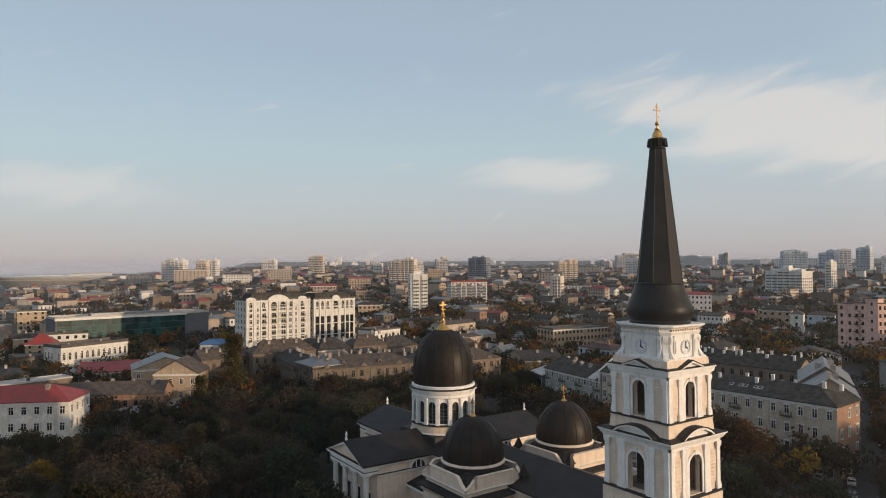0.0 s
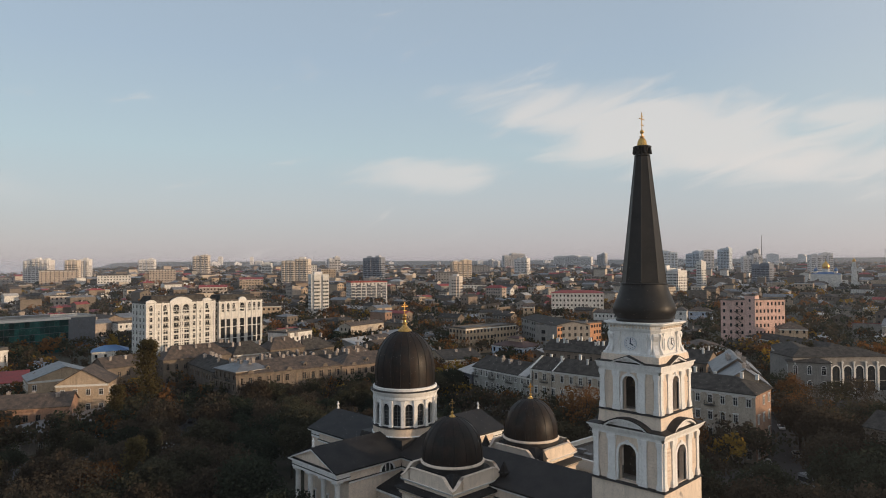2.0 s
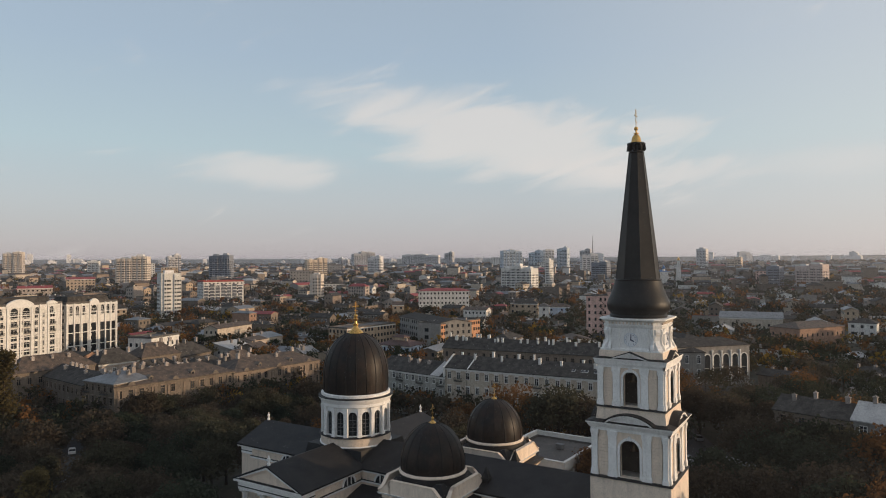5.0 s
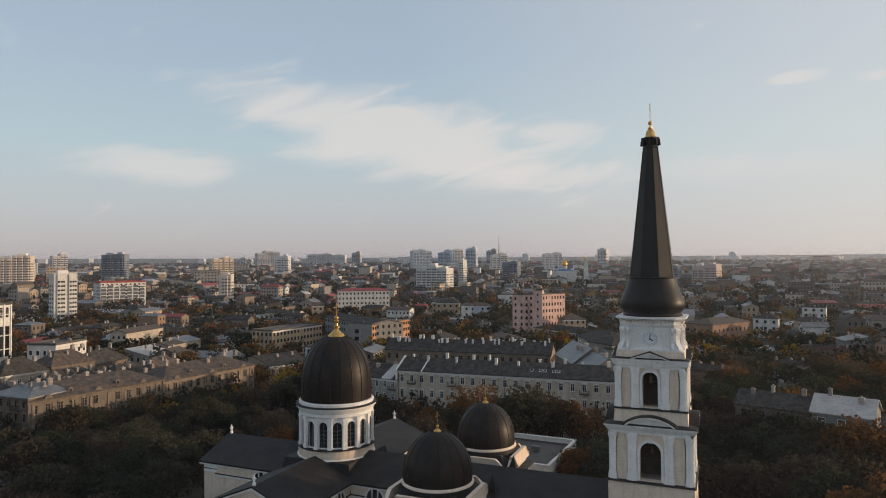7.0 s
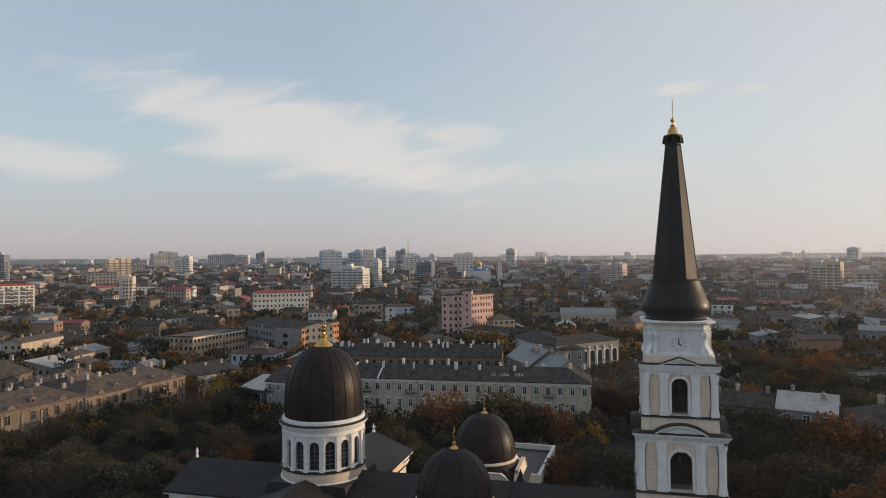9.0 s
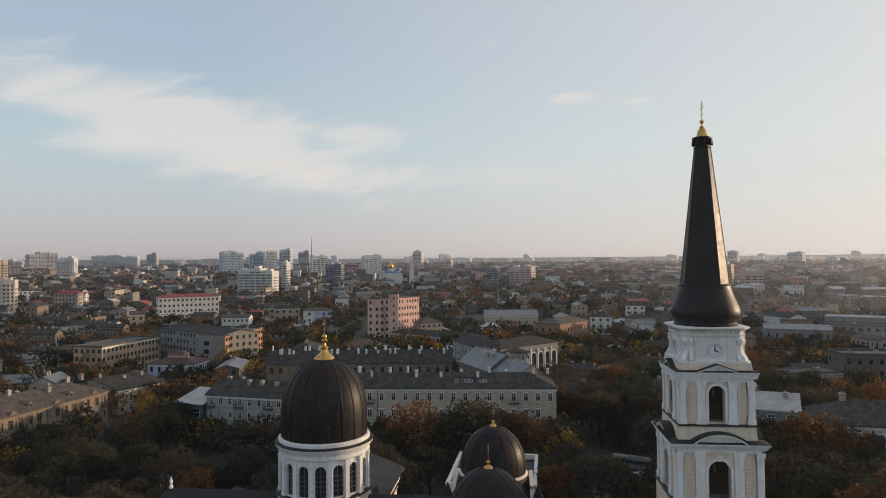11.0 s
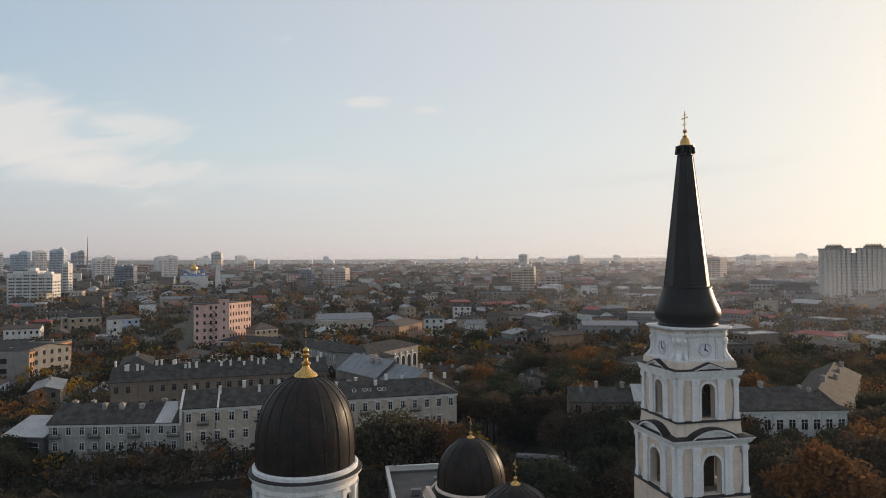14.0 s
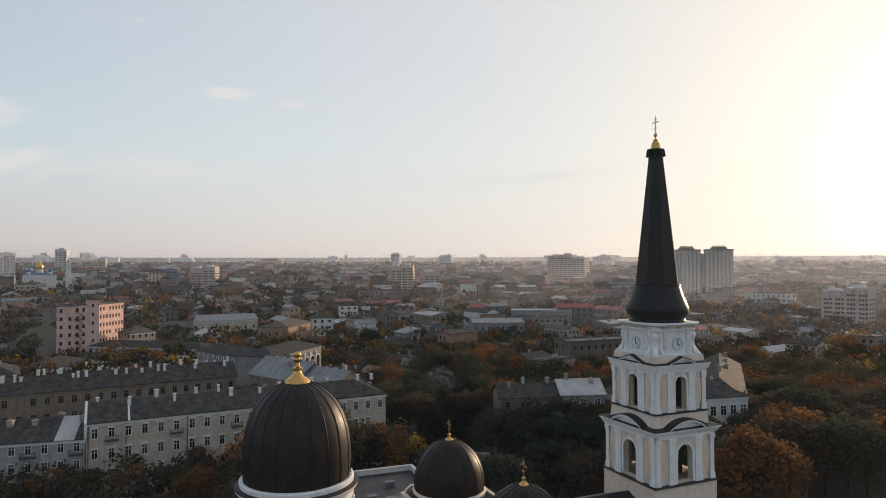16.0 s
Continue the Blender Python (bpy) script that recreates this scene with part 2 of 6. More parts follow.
def part(name, form, material, parent, label="", m=None, smooth=False):
    """Links a form (or a mesh that is there already) as one mesh object under a thing or a part."""
    mats = material if isinstance(material, (list, tuple)) else [material]
    me = form.mesh(name, *mats, smooth=smooth) if isinstance(form, Form) else form
    ob = new(name, me)
    ob.parent = parent
    if m is not None:
        ob.matrix_basis = m
    if label:
        ob["label"] = label
    return ob


def thing(name, label, category, m=None, group="", kind=""):
    ob = tagged(new(name), label, category, group, kind)
    ob.empty_display_size = 0.5
    if m is not None:
        ob.matrix_basis = m
    return ob


QUARTERS = [pose(0, 0, 0, 0, 0, 90 * k) for k in range(4)]
# ---- the cathedral ----
church = thing("cathedral", "white and cream cathedral with dark sheet domes and a tall spire", "cathedral")

# bell tower: faces lie at -y before each quarter turn
base = part("bell_tower", Form().box(-5.55, 5.55, -5.55, 5.55, 0, 19.05), CREAM, church, "cream plastered square bell tower")
part("plinth", Form().frustum(5.95, 5.7, 0, 2.2), CREAM, base)
part("ledge", Form().frustum(5.78, 5.5, 19.05, 19.3), SLATE, base, "dark sheet ledge")


def tier(z0, z1, half, gap, sill, spring, cols, proud, top, out):
    """A storey of the tower with one arch in each face, pilasters and an entablature."""
    walls, band = Form(), Form()
    for q in QUARTERS:
        walls.arched(half, z0, z1, gap, sill, spring, -half, -half + 0.9, q)
    body = part("tier_wall", walls, CREAM, base)
    part("tier_floor", Form().box(-half + .9, half - .9, -half + .9, half - .9, z0, z0 + .15), SHADE, body)
    part("tier_ceiling", Form().box(-half + .9, half - .9, -half + .9, half - .9, z1 - .3, z1 - .05), SHADE, body)
    pil = {}
    for a, b in cols:
        w = b - a
        f = Form().box(-w / 2, w / 2, 0, proud + .3, 0, z1 - z0)
        f.box(-w / 2 - .10, w / 2 + .10, -.10, proud + .3, 0, .55).box(-w / 2 - .06, w / 2 + .06, -.06, proud + .3, .55, .8)
        f.box(-w / 2 - .12, w / 2 + .12, -.12, proud + .3, z1 - z0 - .5, z1 - z0).box(-w / 2 - .06, w / 2 + .06, -.06, proud + .3, z1 - z0 - .75, z1 - z0 - .5)
        pil[(a, b)] = f.mesh("pilaster", WHITE)
    vault = Form().archivolt(gap, .34, sill, spring, 0, .4).box(-.22, .22, -.08, .4, spring + gap - .05, spring + gap + .55).mesh("archivolt", WHITE)
    lo, hi = min(b for a, b in cols) + .1, max(a for a, b in cols) - .1
    step = (z1 - z0 - 2.0) / 9
    zs = [z0 + 1.0 + step * (k // 2) + (step - .07) * (k % 2) for k in range(18)]
    course = Form().stepped([lo, hi], zs, lambda i, k: (0, 0) if k % 2 == 0 else (.1, 0), .2)
    course = course.mesh("rusticated_panel", CREAM)
    for q in QUARTERS:
        for a, b in cols:
            for s in (-1, 1):
                part("pilaster", pil[(a, b)], WHITE, body, "", q @ pose(s * (a + b) / 2, -half - proud, z0))
        part("archivolt", vault, WHITE, body, "white moulded arch surround", q @ pose(0, -half - .14, 0))
        for s in (1, -1):
            part("rusticated_panel", course, CREAM, body, "", q @ (pose(0, -half - .12, 0) if s > 0 else pose(-lo - hi, -half - .12, 0)))
        band.box(-half - proud, half + proud, -half - proud, -half, z1, z1 + .45, q).box(-half - proud - .12, half + proud + .12, -half - proud - .12, -half, z1 + .3, z1 + .5, q)
    part("entablature", band, WHITE, body)
    slab = Form().frustum(half + proud + .2, out - .1, z1 + .45, top - .18).frustum(out, out, top - .18, top)
    part("cornice", slab, WHITE, body, "white projecting cornice")
    part("bell_frame", Form().box(-2.3, 2.3, -2.3, 2.3, z0 + .15, z1 - .3), TIMBER, body, "dark timber bell frame")
    for k in range(4):
        part("bell", Form().turned([(.62, 0), (.5, .15), (.36, .5), (.3, .8), (.12, .95), (.05, 1.2)], 16), BRONZE, body, "bronze bell", pose((0, 0, -2.9, 2.9)[k], (-2.9, 2.9, 0, 0)[k], spring - .6), True)
    return body


low = tier(19.3, 25.6, 5.2, 1.36, 19.4, 23.2, ((1.8, 2.95), (4.5, 5.2)), .26, 26.8, 6.05)
high = tier(29.0, 34.4, 4.5, 1.0, 29.1, 32.9, ((1.45, 2.45), (3.82, 4.5)), .22, 35.65, 5.14)


def segment_top(half, rise, n=12):
    r = (half * half + rise * rise) / (2 * rise)
    t = math.asin(half / r)
    return [(r * math.sin(t - 2 * t * i / n), r * math.cos(t - 2 * t * i / n) - r + rise) for i in range(n + 1)]


# curved gables over the lower tier, pointed ones over the upper one
arc = segment_top(3.4, 1.25)
curve = Form()
for (xa, za), (xb, zb) in zip(arc, arc[1:]):
    curve.plate([(xb * .9, zb * .78), (xa * .9, za * .78), (xa, za), (xb, zb)], 0, 1.2)
curve.plate([(-3, 0), (3, 0), *[(x * .88, z * .75) for x, z in arc[1:-1]]], .5, 1.2)
curve, hood = curve.mesh("curved_gable", WHITE), Form()
for (xa, za), (xb, zb) in zip(arc, arc[1:]):
    hood.plate([(xb * 1.02, zb + .02), (xa * 1.02, za + .02), (xa * 1.06, za + .14), (xb * 1.06, zb + .14)], -.1, 2.6)
hood = hood.mesh("gable_roof", SLATE)
point = Form().plate([(-2.75, 0), (-2.2, 0), (0, .72), (0, .98)], 0, .9).plate([(2.2, 0), (2.75, 0), (0, .98), (0, .72)], 0, .9).plate([(-2.2, 0), (2.2, 0), (0, .72)], .4, .9).mesh("pointed_gable", WHITE)
cap = Form().plate([(-2.95, 0), (-2.75, 0), (0, .98), (0, 1.1)], -.08, 1.3).plate([(2.75, 0), (2.95, 0), (0, 1.1), (0, .98)], -.08, 1.3).mesh("gable_roof", SLATE)
for q in QUARTERS:
    part("curved_gable", curve, WHITE, low, "white segmental gable", q @ pose(0, -6.0, 26.8))
    part("gable_roof", hood, SLATE, low, "dark sheet roof", q @ pose(0, -6.0, 26.8))
    part("pointed_gable", point, WHITE, high, "white pointed gable", q @ pose(0, -5.1, 35.65))
    part("gable_roof", cap, SLATE, high, "dark sheet roof", q @ pose(0, -5.1, 35.65))
part("cornice_roof", Form().frustum(6.1, 4.9, 26.81, 27.05), SLATE, low, "dark sheet roof")
part("attic", Form().frustum(4.86, 4.7, 27.0, 28.75).frustum(4.78, 4.78, 28.55, 28.75), CREAM, high, "cream attic block")
part("ledge", Form().frustum(4.9, 4.72, 28.75, 29.01), SLATE, high, "dark sheet ledge")
part("cornice_roof", Form().frustum(5.18, 4.3, 35.66, 35.9), SLATE, high, "dark sheet roof")
part("attic", Form().frustum(4.5, 4.4, 35.8, 36.75), CREAM, high, "cream attic block")

# clock storey with scrolls at its corners


def cut_square(a, b, z0, z1, a2=None):
    """A square block with its corners cut: a from the axis to a face, b half a face's length; a2 above, if it widens."""
    a2 = a2 or a
    f = Form()
    lo, hi = ([(r, -b), (r, b), (b, r), (-b, r), (-r, b), (-r, -b), (-b, -r), (b, -r)] for r in (a, a2))
    return f.add([(x, y, z0) for x, y in lo] + [(x, y, z1) for x, y in hi], [tuple(range(7, -1, -1)), tuple(range(8, 16))] + [(k, (k + 1) % 8, 8 + (k + 1) % 8, 8 + k) for k in range(8)])


def joined(*forms):
    f = Form()
    for one in forms:
        f.add(one.v, one.f)
    return f


clock_wall = part("clock_storey", joined(cut_square(3.95, 3.0, 36.7, 40.0), cut_square(4.05, 3.1, 40.0, 40.35, 4.2), cut_square(4.4, 4.0, 36.7, 37.0)), WHITE, church, "white clock storey with carved scrolls")
part("frieze", cut_square(4.02, 3.1, 40.35, 40.85), WHITE, clock_wall)
part("cornice", joined(cut_square(4.25, 3.2, 40.85, 41.1, 4.6), cut_square(4.65, 3.4, 41.1, 41.3)), WHITE, clock_wall)
block = Form().box(-.09, .09, -.1, .1, 0, .28).mesh("dentil", CREAM)
scroll = Form()
prof = [(0, 3.1), (.28, 3.0), (.42, 2.7), (.34, 2.35), (.16, 2.0), (.14, 1.5), (.3, 1.0), (.62, .62), (.8, .3), (.72, .0)]
for (ya, za), (yb, zb) in zip(prof, prof[1:]):
    scroll.add([(-.34, -ya, za), (.34, -ya, za), (.34, -yb, zb), (-.34, -yb, zb), (-.34, .3, za), (.34, .3, za), (.34, .3, zb), (-.34, .3, zb)],
               [(0, 1, 2, 3)[::-1], (0, 3, 7, 4), (1, 5, 6, 2), (3, 2, 6, 7), (0, 4, 5, 1)])
slim = Form().add([(x * .6, y * .7, z) for x, y, z in scroll.v], scroll.f).mesh("scroll", WHITE)
scroll = scroll.mesh("scroll", WHITE)
dial = Form().turned([(.95, 0), (.95, .06), (.86, .1), (.86, .05)], 32)
ticks = Form().box(-.03, .03, .62, .78, .055, .08)
ring = Form()
for k in range(32):
    ring.box(-.095, .095, .88, .95, .05, .13, pose(0, 0, 0, 0, 0, 11.25 * k))
dial, ticks, ring = dial.mesh("dial", DIAL), ticks.mesh("hour_mark", BLUE_IRON), ring.mesh("clock_rim", RIM)
short = Form().box(-.085, .085, -.1, .5, .09, .11).mesh("hour_pointer", BLUE_IRON)
tall = Form().box(-.065, .065, -.14, .74, .12, .14).mesh("minute_pointer", BLUE_IRON)
for q in QUARTERS:
    face = part("clock", dial, DIAL, clock_wall, "white clock dial with dark blue marks", q @ pose(0, -3.96, 38.35, 90))
    for k in range(12):
        part("hour_mark", ticks, BLUE_IRON, face, "", pose(0, 0, 0, 0, 0, 30 * k))
    part("clock_rim", ring, RIM, face)
    part("hour_pointer", short, BLUE_IRON, face, "", pose(0, 0, 0, 0, 0, -120))
    part("minute_pointer", tall, BLUE_IRON, face, "", pose(0, 0, 0, 0, 0, -3))
    for x in (-2.05, 2.05):
        part("bracket", Form().box(-.45, .45, -.22, .1, 36.9, 39.9).box(-.55, .55, -.34, .1, 39.5, 39.9).box(-.5, .5, -.3, .1, 36.8, 37.2).box(-.25, .25, -.32, .1, 37.6, 39.2), WHITE, clock_wall, "", q @ pose(x, -3.92, 0))
    part("scroll", scroll, WHITE, clock_wall, "", q @ pose(0, 0, 0, 0, 0, 45) @ pose(0, -4.86, 36.8))
    for x in (-2.95, 2.95):
        part("scroll", slim, WHITE, clock_wall, "", q @ pose(x, -3.9, 36.8))
    for k in range(13):
        part("dentil", block, CREAM, clock_wall, "", q @ pose(-3.0 + .5 * k, -4.1, 40.5))

# bell-shaped foot, eight-sided spire, crown, gilded cap and cross
spire = part("spire", Form().turned([(3.2, 46.55), (3.12, 46.8), (1.04, 65.2)], 8, start=radians(22.5)), SPIRE, church, "tall dark eight-sided sheet-metal spire")
part("spire_foot", Form().turned([(4.0, 41.3), (4.05, 41.5), (3.9, 41.75), (4.05, 42.0), (4.32, 42.4), (4.45, 42.95), (4.32, 43.6), (3.92, 44.5), (3.58, 45.4), (3.32, 46.2), (3.24, 46.55), (3.36, 46.62), (3.3, 46.75), (3.05, 46.8)], 48), SPIRE, spire, "dark bell-shaped sheet-metal foot", smooth=True)
part("spire_crown", Form().turned([(1.06, 65.1), (1.16, 65.2), (1.04, 65.3), (1.0, 65.6), (1.14, 66.2), (1.32, 66.42), (1.32, 66.6), (.9, 66.62)], 8, start=radians(22.5)), SPIRE, spire)
for k in range(8):
    a = radians(22.5 + 45 * k)
    part("spire_rib", Form().tube((3.12 * math.cos(a), 3.12 * math.sin(a), 46.8), (1.05 * math.cos(a), 1.05 * math.sin(a), 65.2), .045, 6), SPIRE, spire)
    part("crown_bracket", Form().box(-.1, .1, -.5, .05, 0, .9), SPIRE, spire, "", pose(0, 0, 65.45) @ pose(0, 0, 0, 0, 0, 45 * k) @ pose(0, -.92, 0, -8))


def gilded_cross(x, y, z, high, wide, parent, ball=.28):
    """A gilded orb with a three-barred cross; the bars run along x."""
    f = Form().box(-.03, .03, -.08, .08, 0, high).box(-.03, .03, -wide / 2, wide / 2, high * .66, high * .66 + .15)
    f.box(-.05, .05, -wide / 4, wide / 4, high * .82, high * .82 + .09)
    f.box(-.05, .05, -wide / 3.4, wide / 3.4, high * .3, high * .3 + .09, pose(0, 0, high * .06, 8))
    for s in (-1, 1):
        f.turned([(.01, -.1), (.09, 0), (.01, .1)], 8, pose(0, s * wide / 2, high * .66 + .05))
    f.turned([(.01, -.12), (.1, 0), (.01, .12)], 8, pose(0, 0, high))
    c = part("cross", f, GOLD, parent, "gilded cross", pose(x, y, z, 0, 0, 90))
    part("orb", Form().turned([(.05, -ball)] + [(ball * math.cos(t), ball * math.sin(t)) for t in np.linspace(-1.3, 1.3, 9)] + [(.05, ball)], 20), GOLD, c, "gilded orb", smooth=True)


part("gilded_cap", Form().turned([(.82, 66.6), (.84, 66.7), (.72, 66.85), (.66, 67.1), (.6, 67.45), (.42, 67.75), (.2, 67.95), (.36, 68.0), (.36, 68.1), (.12, 68.15), (.1, 68.5)], 24), GOLD, spire, "gilded cap", smooth=True)
gilded_cross(0, 0, 68.75, 2.75, 1.35, spire, .3)

# main drum, dome and lantern
DX, DY, DZ = 0.0, 52.7, 1.1
drum = part("drum", Form().turned([(6.95, 11.6), (6.95, 14.2), (6.35, 15.3), (6.35, 15.7)], 16, pose(DX, DY, DZ), start=radians(11.25)), CREAM, church, "round cream foot of the main drum")
part("drum_band", Form().turned([(6.4, 15.55), (6.46, 15.65), (6.46, 16.85), (6.6, 17.0), (6.3, 17.2)], 48, pose(DX, DY, DZ)), CREAM, drum, "cream band under the drum", smooth=True)
part("drum_ledge", Form().turned([(6.4, 15.2), (6.62, 15.28), (6.66, 15.5), (6.4, 15.62)], 48, pose(DX, DY, DZ)), WHITE, drum, "white moulded ring", smooth=True)
part("ledge_sheet", Form().turned([(6.6, 17.0), (6.74, 17.02), (6.74, 17.12), (6.3, 17.24)], 48, pose(DX, DY, DZ)), SLATE, drum, "dark sheet ledge")
seg = Form().arched(1.2, 17.2, 22.6, .74, 17.4, 20.9, 0, .45).mesh("drum_wall", WHITE)
rim = Form().archivolt(.74, .13, 17.4, 20.9, -.08, .2).mesh("window_arch", WHITE)
pane = Form().plate([(-.74, 17.4), (.74, 17.4), (.74, 20.9), (.52, 21.42), (0, 21.64), (-.52, 21.42), (-.74, 20.9)], .34, .4).mesh("pane", GLASS)
bars = Form().box(-.03, .03, .27, .34, 17.4, 21.4)
for zz in (18.2, 18.85, 19.5, 20.15):
    bars.box(-.74, .74, .28, .33, zz, zz + .05)
bars = bars.mesh("glazing_grille", surface("grey_bars", (.20, .20, .2), (.16, .16, .17), .5, .6, bump=0))
shaft = Form().box(-.3, .3, -.28, .1, 17.2, 22.3).box(-.38, .38, -.36, .1, 17.2, 17.6).box(-.38, .38, -.36, .1, 21.9, 22.3).box(-.33, .33, -.31, .1, 21.6, 21.9).mesh("pilaster", WHITE)
for k in range(16):
    q = pose(DX, DY, DZ, 0, 0, 22.5 * k + 11.25) @ pose(0, -6.02, 0)
    w = part("drum_wall", seg, WHITE, drum, "white drum wall with arched window", q)
    part("pane", pane, GLASS, w, "dark arched window pane")
    part("window_arch", rim, WHITE, w)
    part("glazing_grille", bars, WHITE, w)
    part("pilaster", shaft, WHITE, drum, "white pilaster", pose(DX, DY, DZ, 0, 0, 22.5 * k) @ pose(0, -6.12, 0))
part("drum_cornice", Form().turned([(6.2, 22.3), (6.38, 22.45), (6.38, 23.0), (6.5, 23.1), (6.55, 23.3), (6.85, 23.6), (6.9, 23.85), (6.6, 23.95)], 64, pose(DX, DY, DZ)), WHITE, drum, "white ring cornice", smooth=True)
part("cornice_sheet", Form().turned([(6.92, 23.86), (6.9, 23.95), (6.5, 24.1)], 64, pose(DX, DY, DZ)), SLATE, drum, "dark sheet edge", smooth=True)
part("dome_ring", Form().turned([(6.4, 24.0), (6.42, 24.5), (6.25, 24.62)], 64, pose(DX, DY, DZ)), WHITE, drum, "white ring", smooth=True)


def dome_profile(r, z0, z1, bulge, belly):
    """A dome that swells a little above its foot."""
    out = []
    for k in range(21):
        t = math.sin(k / 20 * math.pi / 2)
        out.append((max(r * (1 - t ** belly) ** .5 * (1 + bulge * math.sin(t * math.pi)), .35), z0 + (z1 - z0) * t))
    return out


big = dome_profile(5.98, 24.6, 35.35, .025, 3.1)
dome = part("main_dome", Form().turned(big, 64, pose(DX, DY, DZ)), DOME, church, "dark brown sheet-metal main dome with raised seams", smooth=True)


def seams(prof, n, parent, x, y, r=.055, z=0.0):
    f = Form()
    for (ra, za), (rb, zb) in zip(prof, prof[1:]):
        f.tube((ra, 0, za), (rb, 0, zb), r, 5)
    me = f.mesh("seam", SEAM)
    for k in range(n):
        part("seam", me, SEAM, parent, "", pose(x, y, z, 0, 0, 360 / n * k + 4))


seams(big[:20], 20, dome, DX, DY, .075, DZ)
part("gilded_base", Form().turned([(1.42, 34.95), (1.46, 35.2), (1.3, 35.5), (.85, 35.8), (.5, 36.2), (.4, 36.5), (.6, 36.65), (.6, 36.8), (.28, 37.0), (.24, 37.4), (.46, 37.55), (.5, 37.8), (.3, 38.0), (.12, 38.15)], 28, pose(DX, DY, DZ)), GOLD, dome, "gilded base of the cross", smooth=True)
gilded_cross(DX, DY, 38.3 + DZ, 2.7, 1.75, dome, .4)

# two lesser domes on square feet with swept gables
small = dome_profile(5.0, 16.9, 23.75, .012, 2.3)
SWEPT = [(-6.0, 13.85), (6.0, 13.85), (6.0, 14.2), (5.4, 14.4), (4.8, 14.85), (4.2, 15.5), (3.7, 15.85), (-3.7, 15.85), (-4.2, 15.5), (-4.8, 14.85), (-5.4, 14.4), (-6.0, 14.2)]
for sx in (-1, 1):
    at = pose(10.4 * sx, 29.0, .85)
    foot = part("chapel", Form().frustum(5.9, 5.9, -.85, 12.2, at).frustum(6.05, 6.3, 11.3, 11.7, at).frustum(5.6, 5.6, 12.7, 13.9, at), CREAM, church, "cream square chapel under a lesser dome")
    part("chapel_roof", Form().frustum(6.75, 6.7, 12.2, 12.5, at).frustum(6.7, 5.5, 12.5, 13.0, at), SLATE, foot, "dark sheet roof")
    part("chapel_cornice", Form().frustum(6.3, 6.65, 11.9, 12.2, at), WHITE, foot)
    part("gable_ledge", Form().frustum(5.95, 6.15, 13.55, 13.85, at), WHITE, foot)
    part("corner_roof", Form().frustum(5.8, 4.0, 13.85, 16.0, at), SLATE, foot, "dark sheet roof")
    gable, edge = Form(), Form()
    for k in range(6):
        a, b = SWEPT[2 + k], SWEPT[3 + k]
        gable.plate([(b[0], 13.85), (a[0], 13.85), a, b], -6.0, -5.6)
        edge.plate([(b[0], b[1]), (a[0], a[1]), (a[0], a[1] + .09), (b[0], b[1] + .09)], -6.12, -5.5)
    for k in range(5):
        a, b = SWEPT[7 + k], SWEPT[(8 + k) % 12]
        if b[1] < 13.9:
            break
        gable.plate([(b[0], 13.85), (a[0], 13.85), a, b], -6.0, -5.6)
        edge.plate([(b[0], b[1]), (a[0], a[1]), (a[0], a[1] + .09), (b[0], b[1] + .09)], -6.12, -5.5)
    gable, edge = gable.mesh("swept_gable", CREAM), edge.mesh("gable_edge", CREAM)
    for q in QUARTERS:
        g = part("swept_gable", gable, CREAM, foot, "cream swept gable", at @ q)
        part("gable_edge", edge, CREAM, g)
    part("dome_ring", Form().turned([(5.1, 16.52), (5.26, 16.56), (5.28, 16.7), (5.15, 16.84), (5.0, 16.95)], 48, at), CREAM, foot, "cream ring", smooth=True)
    part("dome_collar", Form().turned([(5.1, 14.6), (5.15, 15.8), (5.1, 16.54)], 48, at), SLATE, foot, "dark sheet collar", smooth=True)
    d = part("lesser_dome", Form().turned(small, 48, at), DOME, church, "dark brown sheet-metal lesser dome", smooth=True)
    seams(small[:20], 16, d, 10.4 * sx, 29.0, .055, .85)
    part("gilded_knob", Form().turned([(.62, 23.5), (.64, 23.68), (.42, 23.9), (.16, 24.1), (.12, 24.4)], 16, at), GOLD, d, "gilded knob", smooth=True)
    gilded_cross(10.4 * sx, 29.0, 25.25, 2.1, 1.25, d, .24)

